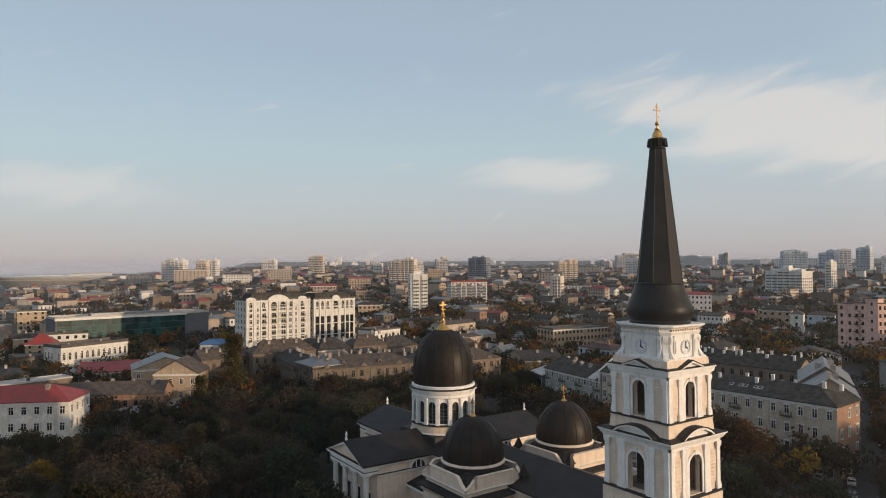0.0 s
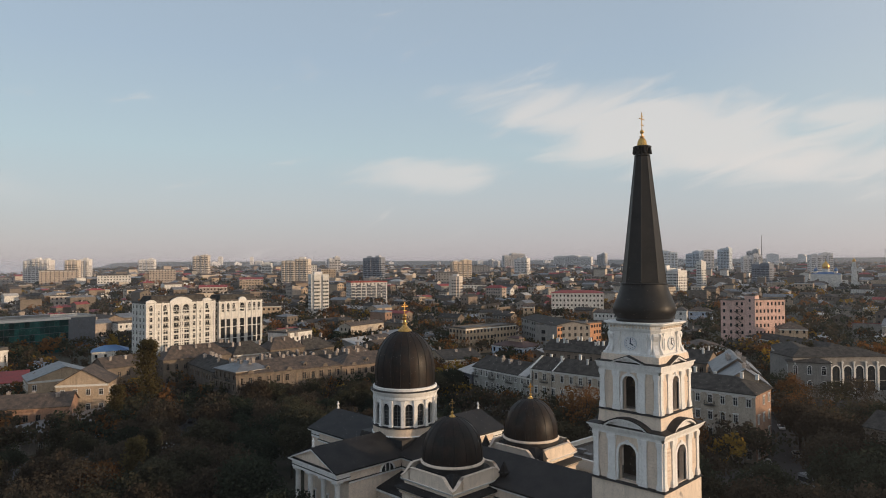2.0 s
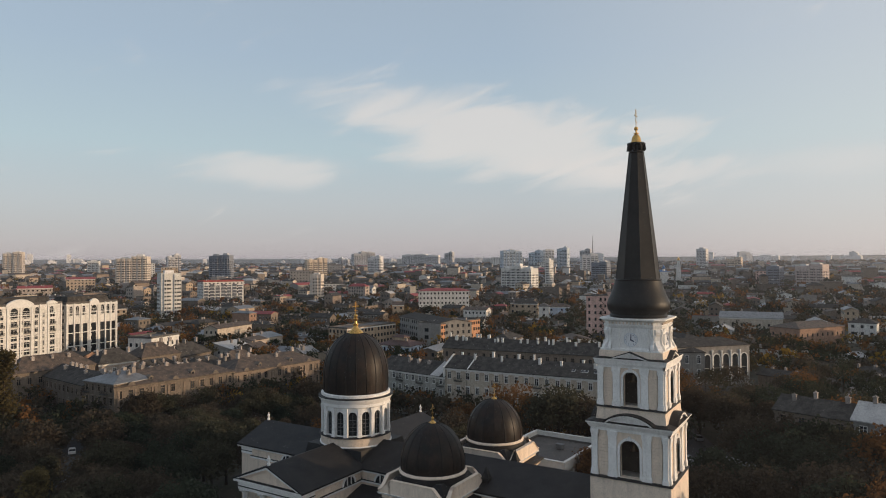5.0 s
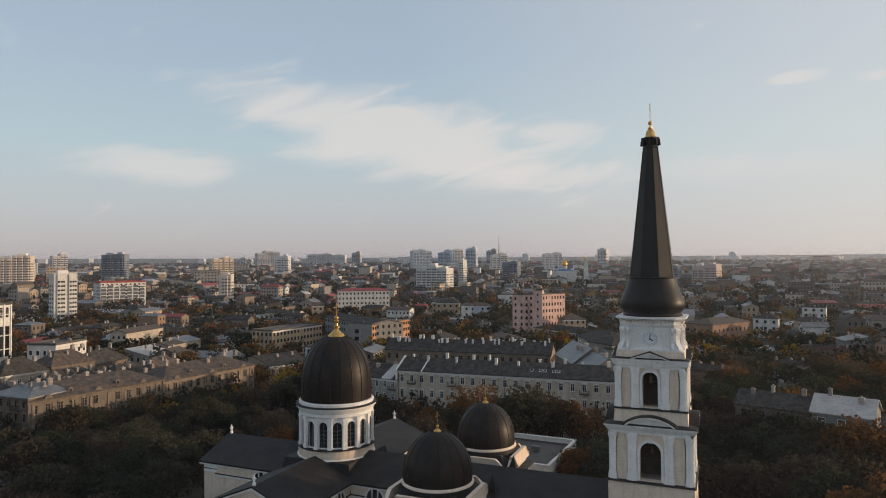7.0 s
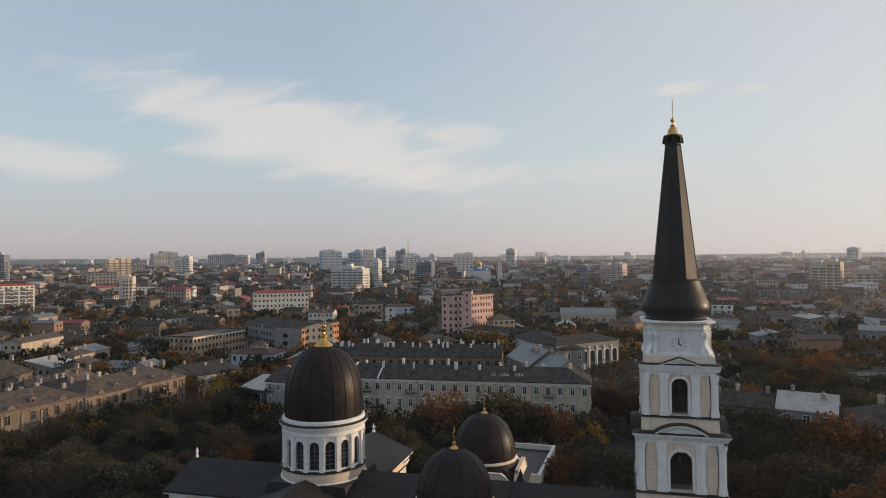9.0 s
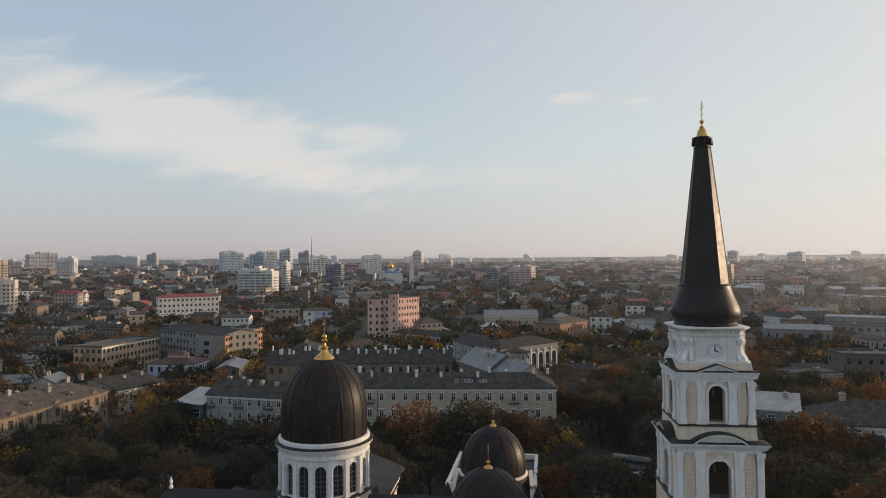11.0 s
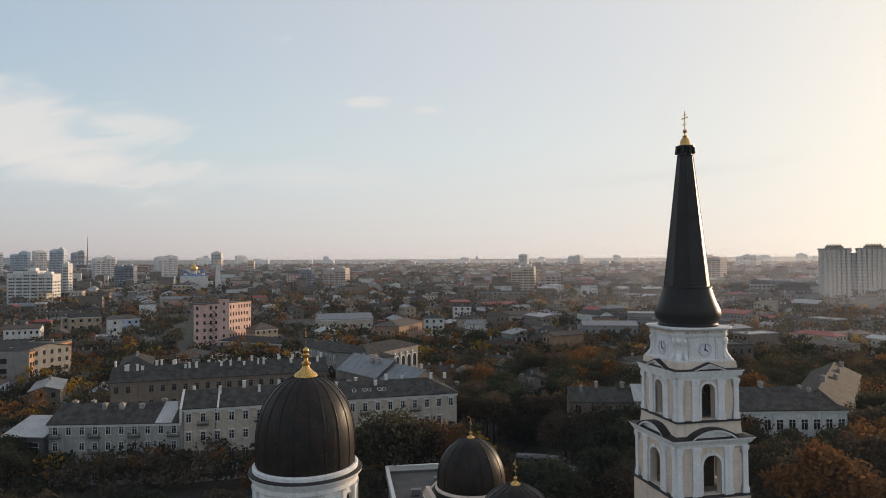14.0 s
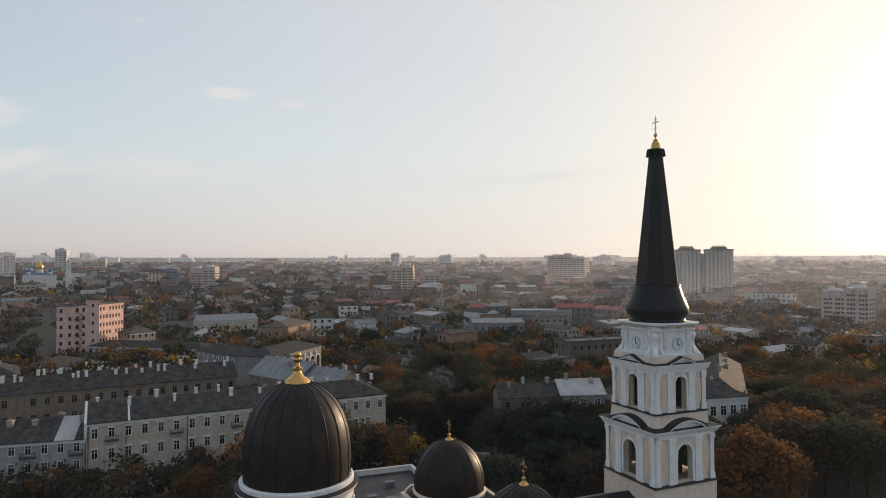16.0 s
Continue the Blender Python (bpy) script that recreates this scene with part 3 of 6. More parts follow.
# body: nave and three arms with gabled roofs
def arm(m, length, half, eave, ridge, porch, lights):
    """An arm of the body along -y of m, with a gabled roof and, at its end, a columned porch."""
    w = part("arm_wall", Form().box(-half, half, -length + (2.6 if porch else 0), 0, 0, eave, m), CREAM, church, "cream and white arm of the cathedral")
    f = Form()
    over = half + .75
    for s in (-1, 1):
        q = [(0, .6, ridge), (0, -length - .6, ridge), (s * over, -length - .6, eave + .15), (s * over, .6, eave + .15)]
        v = q + [(x, y, z - .25) for x, y, z in q]
        f.add(v, [(0, 1, 2, 3), (7, 6, 5, 4), (1, 5, 6, 2), (2, 6, 7, 3), (3, 7, 4, 0), (0, 4, 5, 1)], m)
    part("arm_roof", f, SLATE, w, "dark sheet gabled roof")
    for s in (-1, 1):
        part("eaves_cornice", Form().box(s * half - .45, s * half + .45, -length + .3, 0, eave - .45, eave - .05, m).box(s * half - .6, s * half + .6, -length + .3, 0, eave - .05, eave + .12, m), WHITE, w)
        part("string_course", Form().box(s * half - .18, s * half + .18, -length + 2.6, 0, eave - 2.3, eave - 1.95, m), WHITE, w)
        part("ledge_sheet", Form().box(s * half - .3, s * half + .3, -length + 2.6, 0, eave - 1.95, eave - 1.86, m).box(s * half - .72, s * half + .72, -length + .3, 0, eave + .12, eave + .2, m), SLATE, w, "dark sheet ledge")
        lun = Form()
        for k in range(8):
            a, b = math.pi * k / 8, math.pi * (k + 1) / 8
            for r0, r1, t in ((0, 1.5, .05), (1.5, 1.8, .22)):
                lun.plate([(r0 * math.cos(b), r0 * math.sin(b)), (r0 * math.cos(a), r0 * math.sin(a)), (r1 * math.cos(a), r1 * math.sin(a)), (r1 * math.cos(b), r1 * math.sin(b))], -t, .1, None, 0 if r0 == 0 else 1)
        for x in (-.55, .45):
            lun.box(x, x + .16, -.2, .1, 0, 1.42, None, 1)
        lun.box(-1.9, 1.9, -.25, .1, -.22, 0, None, 1)
        for yy in lights:
            part("lunette_window", lun, [GLASS, WHITE], w, "half-round window", m @ pose(s * half, yy, eave - 2.0 - .0, 0, 0, 90 * s))
    end = Form().plate([(-half, eave + .1), (half, eave + .1), (0, ridge - .35)], -length, -length + .5, m)
    part("tympanum", end, CREAM, w, "cream gable field")
    rake = Form()
    for s in (-1, 1):
        o = [(0, ridge - .6), (s * (half + .7), eave - .25), (s * (half + .7), eave + .0), (0, ridge - .25)]
        rake.plate(o if s < 0 else o[::-1], -length - .55, -length + .5, m)
    rake.box(-half - .65, half + .65, -length - .5, -length + .8, eave - .35, eave + .1, m)
    part("raking_cornice", rake, WHITE, w, "white raking cornice")
    part("architrave", Form().box(-half - .1, half + .1, -length, -length + 2.9, eave - 1.7, eave - .35, m), WHITE, w)
    part("ledge_sheet", Form().box(-half - .25, half + .25, -length - .15, -length + 2.9, eave - 1.2, eave - 1.1, m).box(-half - .75, half + .75, -length - .6, -length + .8, eave + .1, eave + .19, m), SLATE, w, "dark sheet ledge")
    if porch:
        col = Form().turned([(.72, 0), (.72, .3), (.58, .45), (.55, 3), (.47, eave - 2.6), (.5, eave - 2.5), (.66, eave - 2.1)], 20).box(-.72, .72, -.72, .72, eave - 2.1, eave - 1.7).mesh("column", WHITE)
        col.shade_smooth()
        for k in range(4):
            part("column", col, WHITE, w, "white column", m @ pose(-half + .8 + k * (2 * half - 1.6) / 3, -length + .8, 0))
        for k in range(3):
            part("window", Form().box(-.8, .8, -.06, .1, 0, 3.0, None, 0).box(-1.0, -.8, -.14, .1, -.2, 3.2, None, 1).box(.8, 1.0, -.14, .1, -.2, 3.2, None, 1).box(-1.2, 1.2, -.2, .1, 3.2, 3.45, None, 1), [GLASS, WHITE], w, "tall window", m @ pose((k - 1) * 4.0, -length + 2.6, 5.2))
        part("steps", Form().box(-half - .5, half + .5, -length - 2.2, -length + .1, 0, .5, m).box(-half - .5, half + .5, -length - 1.2, -length + .1, .5, 1.0, m), CREAM, w)
    fig = Form().turned([(.28, 0), (.28, .35), (.16, .4), (.2, .9), (.24, 1.1), (.1, 1.3), (.13, 1.45), (.05, 1.6)], 10).box(-.38, .38, -.05, .05, .95, 1.08)
    part("roof_finial", fig, WHITE, w, "pale finial on the gable", m @ pose(0, -length, ridge - .05), True)
    return w


arm(pose(0, 52.7, 0, 0, 0, -90), 21.7, 7.0, 14.1, 17.3, True, (-10.5,))
arm(pose(0, 52.7, 0, 0, 0, 90), 21.7, 7.0, 14.1, 17.3, True, (-10.5,))
arm(pose(0, 52.7, 0, 0, 0, 180), 23.0, 7.0, 14.1, 17.3, False, (-10.5,))
arm(pose(0, 52.7, 0), 47.7, 7.0, 14.1, 17.3, False, (-11.5, -38))
cross_roof = part("crossing_roof", Form().frustum(7.2, 6.2, 12.0, 16.5, pose(0, 52.7, 0)), SLATE, church, "dark sheet roof round the drum")
for sx in (-1, 1):
    aisle = part("aisle", Form().box(6.9, 11.5, 5.5, 23.5, 0, 9.4, None).box(6.9, 12.5, 34.8, 47.5, 0, 9.6) if sx > 0 else Form().box(-11.5, -6.9, 5.5, 23.5, 0, 9.4).box(-12.5, -6.9, 34.8, 47.5, 0, 9.6), CREAM, church, "cream side aisle")
    slope = Form()
    for x1, y0, y1 in ((12.0, 5.2, 22.2), (13.0, 35.8, 47.4)):
        q = [(6.9 * sx, y0, 11.4), (6.9 * sx, y1, 11.4), (x1 * sx, y1, 9.7), (x1 * sx, y0, 9.7)]
        slope.add(q + [(x, y, z - .3) for x, y, z in q], [(0, 1, 2, 3), (7, 6, 5, 4), (2, 6, 7, 3), (1, 5, 6, 2), (0, 3, 7, 4)])
    part("aisle_roof", slope, SLATE, aisle, "dark sheet lean-to roof")
    part("aisle_cornice", Form().box(sx * 11.8 - .35, sx * 11.8 + .35, 5.3, 22.2, 9.1, 9.45).box(sx * 12.8 - .35, sx * 12.8 + .35, 35.6, 47.4, 9.2, 9.5), WHITE, aisle)
    for y in (22.4, 35.6):
        t = Form().frustum(.5, .5, 0, 1.5).frustum(.7, .62, 1.5, 1.7).frustum(.55, .04, 1.7, 3.3)
        part("turret", t, SLATE, aisle, "small dark pointed turret", pose(sx * 5.2, y, 14.2))


# ---- the town: ground, streets, water ----
EARTH = surface("park_earth", (0.075, 0.066, 0.048), (0.050, 0.052, 0.034), 6.0, 0.95, grain=0.4)
TARMAC = surface("worn_tarmac", (0.055, 0.055, 0.057), (0.042, 0.042, 0.045), 4.0, 0.9, grain=0.3)
KERB = surface("pavement_slabs", (0.085, 0.080, 0.075), (0.062, 0.060, 0.057), 3.0, 0.9, grain=0.3)
SEA = surface("sea_water", (0.13, 0.21, 0.32), (0.11, 0.19, 0.30), 60.0, 0.7, bump=0.02)


def land_height(x, y):
    """The height of the land: flat round the square, climbing gently away from the sea."""
    d, az = math.hypot(x + 90, y - 10), math.degrees(math.atan2(y - 10, x + 90))
    up = .036 * max(d - 400, 0) if d < 1080 else 24.5 + .017 * (d - 1080)
    if d > 2300 and az > 74:
        return 8.0
    return up * (.3 + .7 * min(max((86 - az) / 16, 0), 1))


rings = [120, 260, 400, 480, 600, 750, 900, 1080, 1300, 1700, 2200, 2900, 3700, 4400, 4960]
land, turns = [(-90, 10, 0)], 120
for far in rings:
    for k in range(turns):
        x, y = -90 + far * math.cos(2 * math.pi * k / turns), 10 + far * math.sin(2 * math.pi * k / turns)
        land.append((x, y, land_height(x, y)))
sheet = [(0, 1 + k, 1 + (k + 1) % turns) for k in range(turns)]
for i in range(len(rings) - 1):
    sheet += [(1 + i * turns + k, 1 + (i + 1) * turns + k, 1 + (i + 1) * turns + (k + 1) % turns, 1 + i * turns + (k + 1) % turns) for k in range(turns)]
tagged(new("ground", Form().add(land, sheet).mesh("ground", EARTH)), "dark earth and grass under the town", "ground", kind="structure")
sea = Form()
sea.add([(x, y, z) for z in (14, 7) for x, y in ((-1500, 2500), (620, 2500), (1100, 4850), (-1500, 4850))], [(0, 1, 2, 3), (0, 4, 5, 1), (3, 0, 4, 7)])
tagged(new("water", sea.mesh("water", SEA)), "pale blue sea beyond the town", "water", kind="structure")


def strip(a, b, wide, z, mat, name, label, category):
    """A straight road or pavement, a thick slab on the ground."""
    a, b = Vector((*a, 0)), Vector((*b, 0))
    m = Matrix.Translation(a) @ pose(0, 0, 0, 0, 0, math.degrees(math.atan2(b.y - a.y, b.x - a.x)))
    tagged(new(name, Form().box(0, (b - a).length, -wide / 2, wide / 2, -.2, z, m).mesh(name, mat)), label, category, kind="structure")


ROADS = [((-150, 146), (70, 131), 9), ((58, 131), (69, 6), 6), ((60, -2.2), (262, 90.6), 8), ((66, 0), (36, -190), 5), ((140, 168), (132, 62), 7), ((-26, 104), (5, 160), 8), ((5, 160), (6, 330), 8), ((70, 131), (344, 260), 10), ((274, 114), (580, 157), 12)]
for k, (a, b, wide) in enumerate(ROADS):
    strip(a, b, wide + 5, .14 - .004 * k, KERB, "pavement", "grey slab pavement beside the street", "pavement")
    strip(a, b, wide, .17 - .004 * k, TARMAC, "road", "worn dark tarmac street", "road")
strip((60, -22), (76, 10), 22, .15, TARMAC, "road", "tarmac square where buses park", "road")
strip((-25, 22), (-25, 70), 8, .1, KERB, "pavement", "slab paving round the cathedral", "pavement")
strip((25, 0), (25, 22), 8, .1, KERB, "pavement", "slab paving round the cathedral", "pavement")

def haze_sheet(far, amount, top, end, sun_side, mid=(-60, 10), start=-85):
    """A faint upright sheet, added to stand in for haze: mostly clear, the rest scatters the light that falls on it."""
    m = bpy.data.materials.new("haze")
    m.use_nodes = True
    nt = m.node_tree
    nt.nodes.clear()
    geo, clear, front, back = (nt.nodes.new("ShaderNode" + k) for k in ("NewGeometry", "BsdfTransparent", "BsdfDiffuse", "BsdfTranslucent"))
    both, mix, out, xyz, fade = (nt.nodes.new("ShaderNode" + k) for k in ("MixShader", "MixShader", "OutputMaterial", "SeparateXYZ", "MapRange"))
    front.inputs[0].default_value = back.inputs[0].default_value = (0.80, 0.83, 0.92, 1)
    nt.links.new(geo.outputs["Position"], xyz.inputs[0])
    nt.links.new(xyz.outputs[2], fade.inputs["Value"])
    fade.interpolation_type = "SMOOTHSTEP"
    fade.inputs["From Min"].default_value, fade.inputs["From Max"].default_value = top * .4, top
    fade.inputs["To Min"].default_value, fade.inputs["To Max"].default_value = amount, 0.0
    # denser towards the sun, to imitate the bright glow of haze there
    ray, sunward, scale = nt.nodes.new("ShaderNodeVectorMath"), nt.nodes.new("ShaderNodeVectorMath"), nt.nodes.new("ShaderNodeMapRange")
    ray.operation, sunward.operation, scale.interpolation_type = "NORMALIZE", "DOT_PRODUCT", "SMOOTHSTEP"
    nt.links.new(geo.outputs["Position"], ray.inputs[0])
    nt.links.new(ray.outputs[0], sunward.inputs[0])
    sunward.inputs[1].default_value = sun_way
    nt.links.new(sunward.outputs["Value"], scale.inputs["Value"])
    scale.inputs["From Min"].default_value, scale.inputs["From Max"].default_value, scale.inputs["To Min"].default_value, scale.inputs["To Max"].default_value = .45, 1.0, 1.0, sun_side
    thick = nt.nodes.new("ShaderNodeMath")
    thick.operation, thick.use_clamp = "MULTIPLY", True
    nt.links.new(fade.outputs[0], thick.inputs[0])
    nt.links.new(scale.outputs[0], thick.inputs[1])
    nt.links.new(front.outputs[0], both.inputs[1])
    nt.links.new(back.outputs[0], both.inputs[2])
    both.inputs[0].default_value = .72
    nt.links.new(thick.outputs[0], mix.inputs[0])
    nt.links.new(clear.outputs[0], mix.inputs[1])
    nt.links.new(both.outputs[0], mix.inputs[2])
    nt.links.new(mix.outputs[0], out.inputs[0])
    n = 48
    v, f = [], []
    for k in range(n + 1):
        a = radians(start + (end - start) * k / n)
        v += [(mid[0] + far * math.cos(a), mid[1] + far * math.sin(a), z) for z in (.05, top * .25, top)]
    for k in range(n):
        f += [(3 * k, 3 * k + 1, 3 * k + 4, 3 * k + 3), (3 * k + 1, 3 * k + 2, 3 * k + 5, 3 * k + 4)]
    me = bpy.data.meshes.new("haze")
    me.from_pydata(v, [], f)
    me.materials.append(m)
    tagged(new("haze", me), "thin see-through sheet standing in for evening haze", "haze", kind="structure")


# added sheets one behind another, imitating haze that thickens with distance
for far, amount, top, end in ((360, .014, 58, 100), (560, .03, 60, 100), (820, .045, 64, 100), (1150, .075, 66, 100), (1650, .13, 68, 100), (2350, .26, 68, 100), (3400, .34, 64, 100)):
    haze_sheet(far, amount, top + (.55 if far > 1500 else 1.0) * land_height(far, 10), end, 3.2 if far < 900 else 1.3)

# one more sheet round the camera's way, added to lift the darks
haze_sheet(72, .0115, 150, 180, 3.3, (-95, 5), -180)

# ---- wall, roof and window kinds ----
def plaster(name, a, dirt=0.35):
    return surface(name, a, tuple(v * .80 for v in a), 2.5, 0.88, bump=0.12, grain=0.3, streak=dirt)


WALLS = {"w": plaster("white_wall", (.70, .68, .64), .5), "b": plaster("beige_wall", (.42, .355, .30), .5), "y": plaster("ochre_wall", (.45, .35, .25), .5), "g": plaster("grey_wall", (.28, .265, .245)),
         "p": plaster("pale_concrete", (.70, .67, .66), .1), "d": plaster("dark_cladding", (.12, .13, .15), .1), "r": plaster("rose_wall", (.70, .47, .40)), "l": plaster("light_blue_wall", (.50, .58, .70)),
         "o": plaster("old_stone_wall", (.18, .148, .118), .5), "k": plaster("brick_wall", (.34, .21, .145), .3), "c": plaster("cream_wall", (.53, .455, .37), .4), "m": plaster("orange_brick_wall", (.52, .27, .15), .3), "n": plaster("grey_green_wall", (.38, .37, .335), .4), "h": plaster("dark_ochre_wall", (.25, .195, .15), .5)}
ROOFS = {"m": surface("maroon_sheet_roof", (.10, .052, .044), (.065, .040, .036), 2.0, .7, grain=.4, streak=.3), "g": surface("grey_slate_roof", (.042, .040, .038), (.082, .076, .069), 1.6, .9, grain=.5, streak=.35, gloss=.15), "b": surface("brown_sheet_roof", (.120, .088, .066), (.050, .042, .037), 1.5, .8, grain=.6, streak=.45),
         "r": surface("red_sheet_roof", (.30, .040, .035), (.22, .038, .032), 3, .6, grain=.3, streak=.2), "s": surface("bare_metal_roof", (.24, .245, .25), (.17, .175, .18), 2.2, .5, metal=.5, grain=.3, streak=.3),
         "u": surface("blue_sheet_roof", (.05, .13, .30), (.06, .15, .30), 2, .5, grain=.2), "f": surface("felt_flat_roof", (.11, .10, .093), (.075, .072, .068), 3, .85, grain=.45), "w": surface("pale_roof", (.45, .44, .42), (.36, .35, .34), 3, .7, grain=.3)}
TRIM = surface("white_trim", (.70, .69, .66), (.62, .61, .58), 1.0, .8, bump=.05, grain=.15)
IRON = surface("dark_iron", (.03, .03, .03), (.045, .04, .035), .6, .6, metal=.4)
GREEN_GLASS = surface("green_curtain_glass", (.008, .040, .040), (.016, .070, .066), 4.0, .22, bump=0, grain=.35, tint=.6, gloss=.25)
made_windows = {}


def window_mesh(w, h, kind="plain", dull=False):
    """A window with reveal, frame and sill; its foot is the middle of the sill, and it faces -y."""
    key = (round(w, 2), round(h, 2), kind, dull)
    if key not in made_windows:
        t = .12 if kind != "bare" else .06
        xs, zs = [-w / 2 - t, -w / 2, -.04, .04, w / 2, w / 2 + t], [-.14, 0, h * .68, h * .68 + .07, h, h + t]

        def face(i, k):
            if k == 0:
                return -.2, 1
            if i in (0, 4) or k == 4:
                return -.14, 1
            return (-.07, 1) if i == 2 or k == 2 else (-.02, 0)

        f = Form().stepped(xs, zs, face, .05)
        if kind == "arch":
            n = 8
            arc = [(w / 2 * math.cos(math.pi * i / n), h + t + w / 2 * math.sin(math.pi * i / n)) for i in range(n + 1)]
            f.plate(arc, -.03, .05, None, 0)
            f.archivolt(w / 2, t + .1, h, h + t, -.18, .05, None, 1, 8)
        if kind == "bracketed":
            f.box(-w / 2 - .3, w / 2 + .3, -.3, .05, h + .25, h + .42, None, 1)
        made_windows[key] = f.mesh("window", GLASS, WALLS["h"] if dull else TRIM)
    return made_windows[key]


BALCONY = Form().box(-1.3, 1.3, -1.0, .05, -.18, 0, None, 0)
for i in range(14):
    BALCONY.box(-1.28 + i * .19, -1.25 + i * .19, -.98, -.95, 0, .95, None, 1)
for s in (-1.28, 1.25):
    for i in range(4):
        BALCONY.box(s, s + .03, -.95 + i * .25, -.92 + i * .25, 0, .95, None, 1)
    BALCONY.box(s, s + .05, -.98, 0, .92, .97, None, 1)
BALCONY = BALCONY.box(-1.3, 1.3, -1.0, -.94, .92, .98, None, 1).mesh("balcony", KERB, IRON)
CHIMNEY = Form().frustum(.42, .42, 0, 1.5).frustum(.52, .52, 1.5, 1.68).frustum(.14, .14, 1.68, 2.0).mesh("chimney", surface("chimney_render", (.36, .32, .29), (.25, .22, .20), .8, .9, grain=.4, tint=.25))
SKYLIGHT = Form().box(-.45, .45, -.6, .6, 0, .12, None, 1).box(-.36, .36, -.5, .5, .1, .15, None, 0).mesh("skylight", GLASS, TRIM)
CHIMNEY_MAT = CHIMNEY.materials[0]
SLIM_CHIMNEY = Form().frustum(.3, .27, 0, 1.9).frustum(.36, .36, 1.9, 2.05).mesh("chimney", TRIM)
TAKEN = []      # middle, half length, half depth and heading of each house that stands


def roof_form(f, L, D, H, kind, rise, over=.45):
    """Adds a roof over a block from 0 to L and 0 to D."""
    x0, x1, y0, y1 = -over, L + over, -over, D + over
    t = .22
    if kind == "flat":
        f.box(0, L, .3, D - .3, H - .1, H + .12)
        for a in ((-.15, L + .15, -.15, .25), (-.15, L + .15, D - .25, D + .15), (-.15, .25, .25, D - .25), (L - .25, L + .15, .25, D - .25)):
            f.box(*a, H, H + max(rise, .5))
        return f
    if kind == "hip":
        d = min(D / 2, L / 2)
        r = [(x0 + d, D / 2, H + rise), (x1 - d, D / 2, H + rise)] if L >= D else [(L / 2, y0 + d, H + rise), (L / 2, y1 - d, H + rise)]
        c = [(x0, y0, H), (x1, y0, H), (x1, y1, H), (x0, y1, H)]
        v = c + r + [(x, y, z - t) for x, y, z in c]
        faces = [(0, 1, 5, 4), (1, 2, 5), (2, 3, 4, 5), (3, 0, 4)] if L >= D else [(0, 1, 4), (1, 2, 5, 4), (2, 3, 5), (3, 0, 4, 5)]
        return f.add(v, faces + [(6, 7, 1, 0), (7, 8, 2, 1), (8, 9, 3, 2), (9, 6, 0, 3), (9, 8, 7, 6)])
    if kind == "half_hip":
        d = D / 2 + over
        v = [(x0, y0, H), (x1, y0, H), (x1, y1, H), (x0, y1, H), (x0, D / 2, H + rise), (x1 - d, D / 2, H + rise)]
        v += [(x, y, z - t) for x, y, z in v[:5]]
        return f.add(v, [(0, 1, 5, 4), (1, 2, 5), (2, 3, 4, 5), (6, 7, 1, 0), (7, 8, 2, 1), (8, 9, 3, 2), (9, 8, 7, 6)])
    if kind == "shed":
        c = [(x0, y0, H), (x1, y0, H), (x1, y1, H + rise), (x0, y1, H + rise)]
        return f.add(c + [(x, y, z - t) for x, y, z in c], [(0, 1, 2, 3), (7, 6, 5, 4), (0, 4, 5, 1), (1, 5, 6, 2), (2, 6, 7, 3), (3, 7, 4, 0)])
    if kind == "gable":
        c = [(x0, y0, H), (x1, y0, H), (x1, D / 2, H + rise), (x0, D / 2, H + rise), (x1, y1, H), (x0, y1, H)]
    else:
        c = [(x0, y0, H), (x0, y1, H), (L / 2, y1, H + rise), (L / 2, y0, H + rise), (x1, y1, H), (x1, y0, H)]
    v = c + [(x, y, z - t) for x, y, z in c]
    faces = [(0, 1, 2, 3), (3, 2, 4, 5), (9, 8, 7, 6), (11, 10, 8, 9), (0, 6, 7, 1), (5, 4, 10, 11), (1, 7, 8, 2), (2, 8, 10, 4), (0, 3, 9, 6), (3, 5, 11, 9)]
    return f.add(v, faces if kind == "gable" else [x[::-1] for x in faces])


def walls_form(f, L, D, H, kind, rise):
    f.box(0, L, 0, D, -.3, H)
    if kind in ("gable", "half_hip"):
        for x in (0, L) if kind == "gable" else (0,):
            f.add([(x, 0, H), (x, D, H), (x, D / 2, H + rise * .93)], [(0, 1, 2) if x else (2, 1, 0)])
    if kind == "gabley":
        for y in (0, D):
            f.add([(0, y, H), (L, y, H), (L / 2, y, H + rise * .93)], [(0, 1, 2) if not y else (2, 1, 0)])
    if kind == "shed":
        f.add([(0, 0, H - .1), (0, D, H - .1), (0, D, H + rise - .1), (L, 0, H - .1), (L, D, H - .1), (L, D, H + rise - .1)], [(2, 1, 0), (3, 4, 5), (1, 2, 5, 4)])
    return f


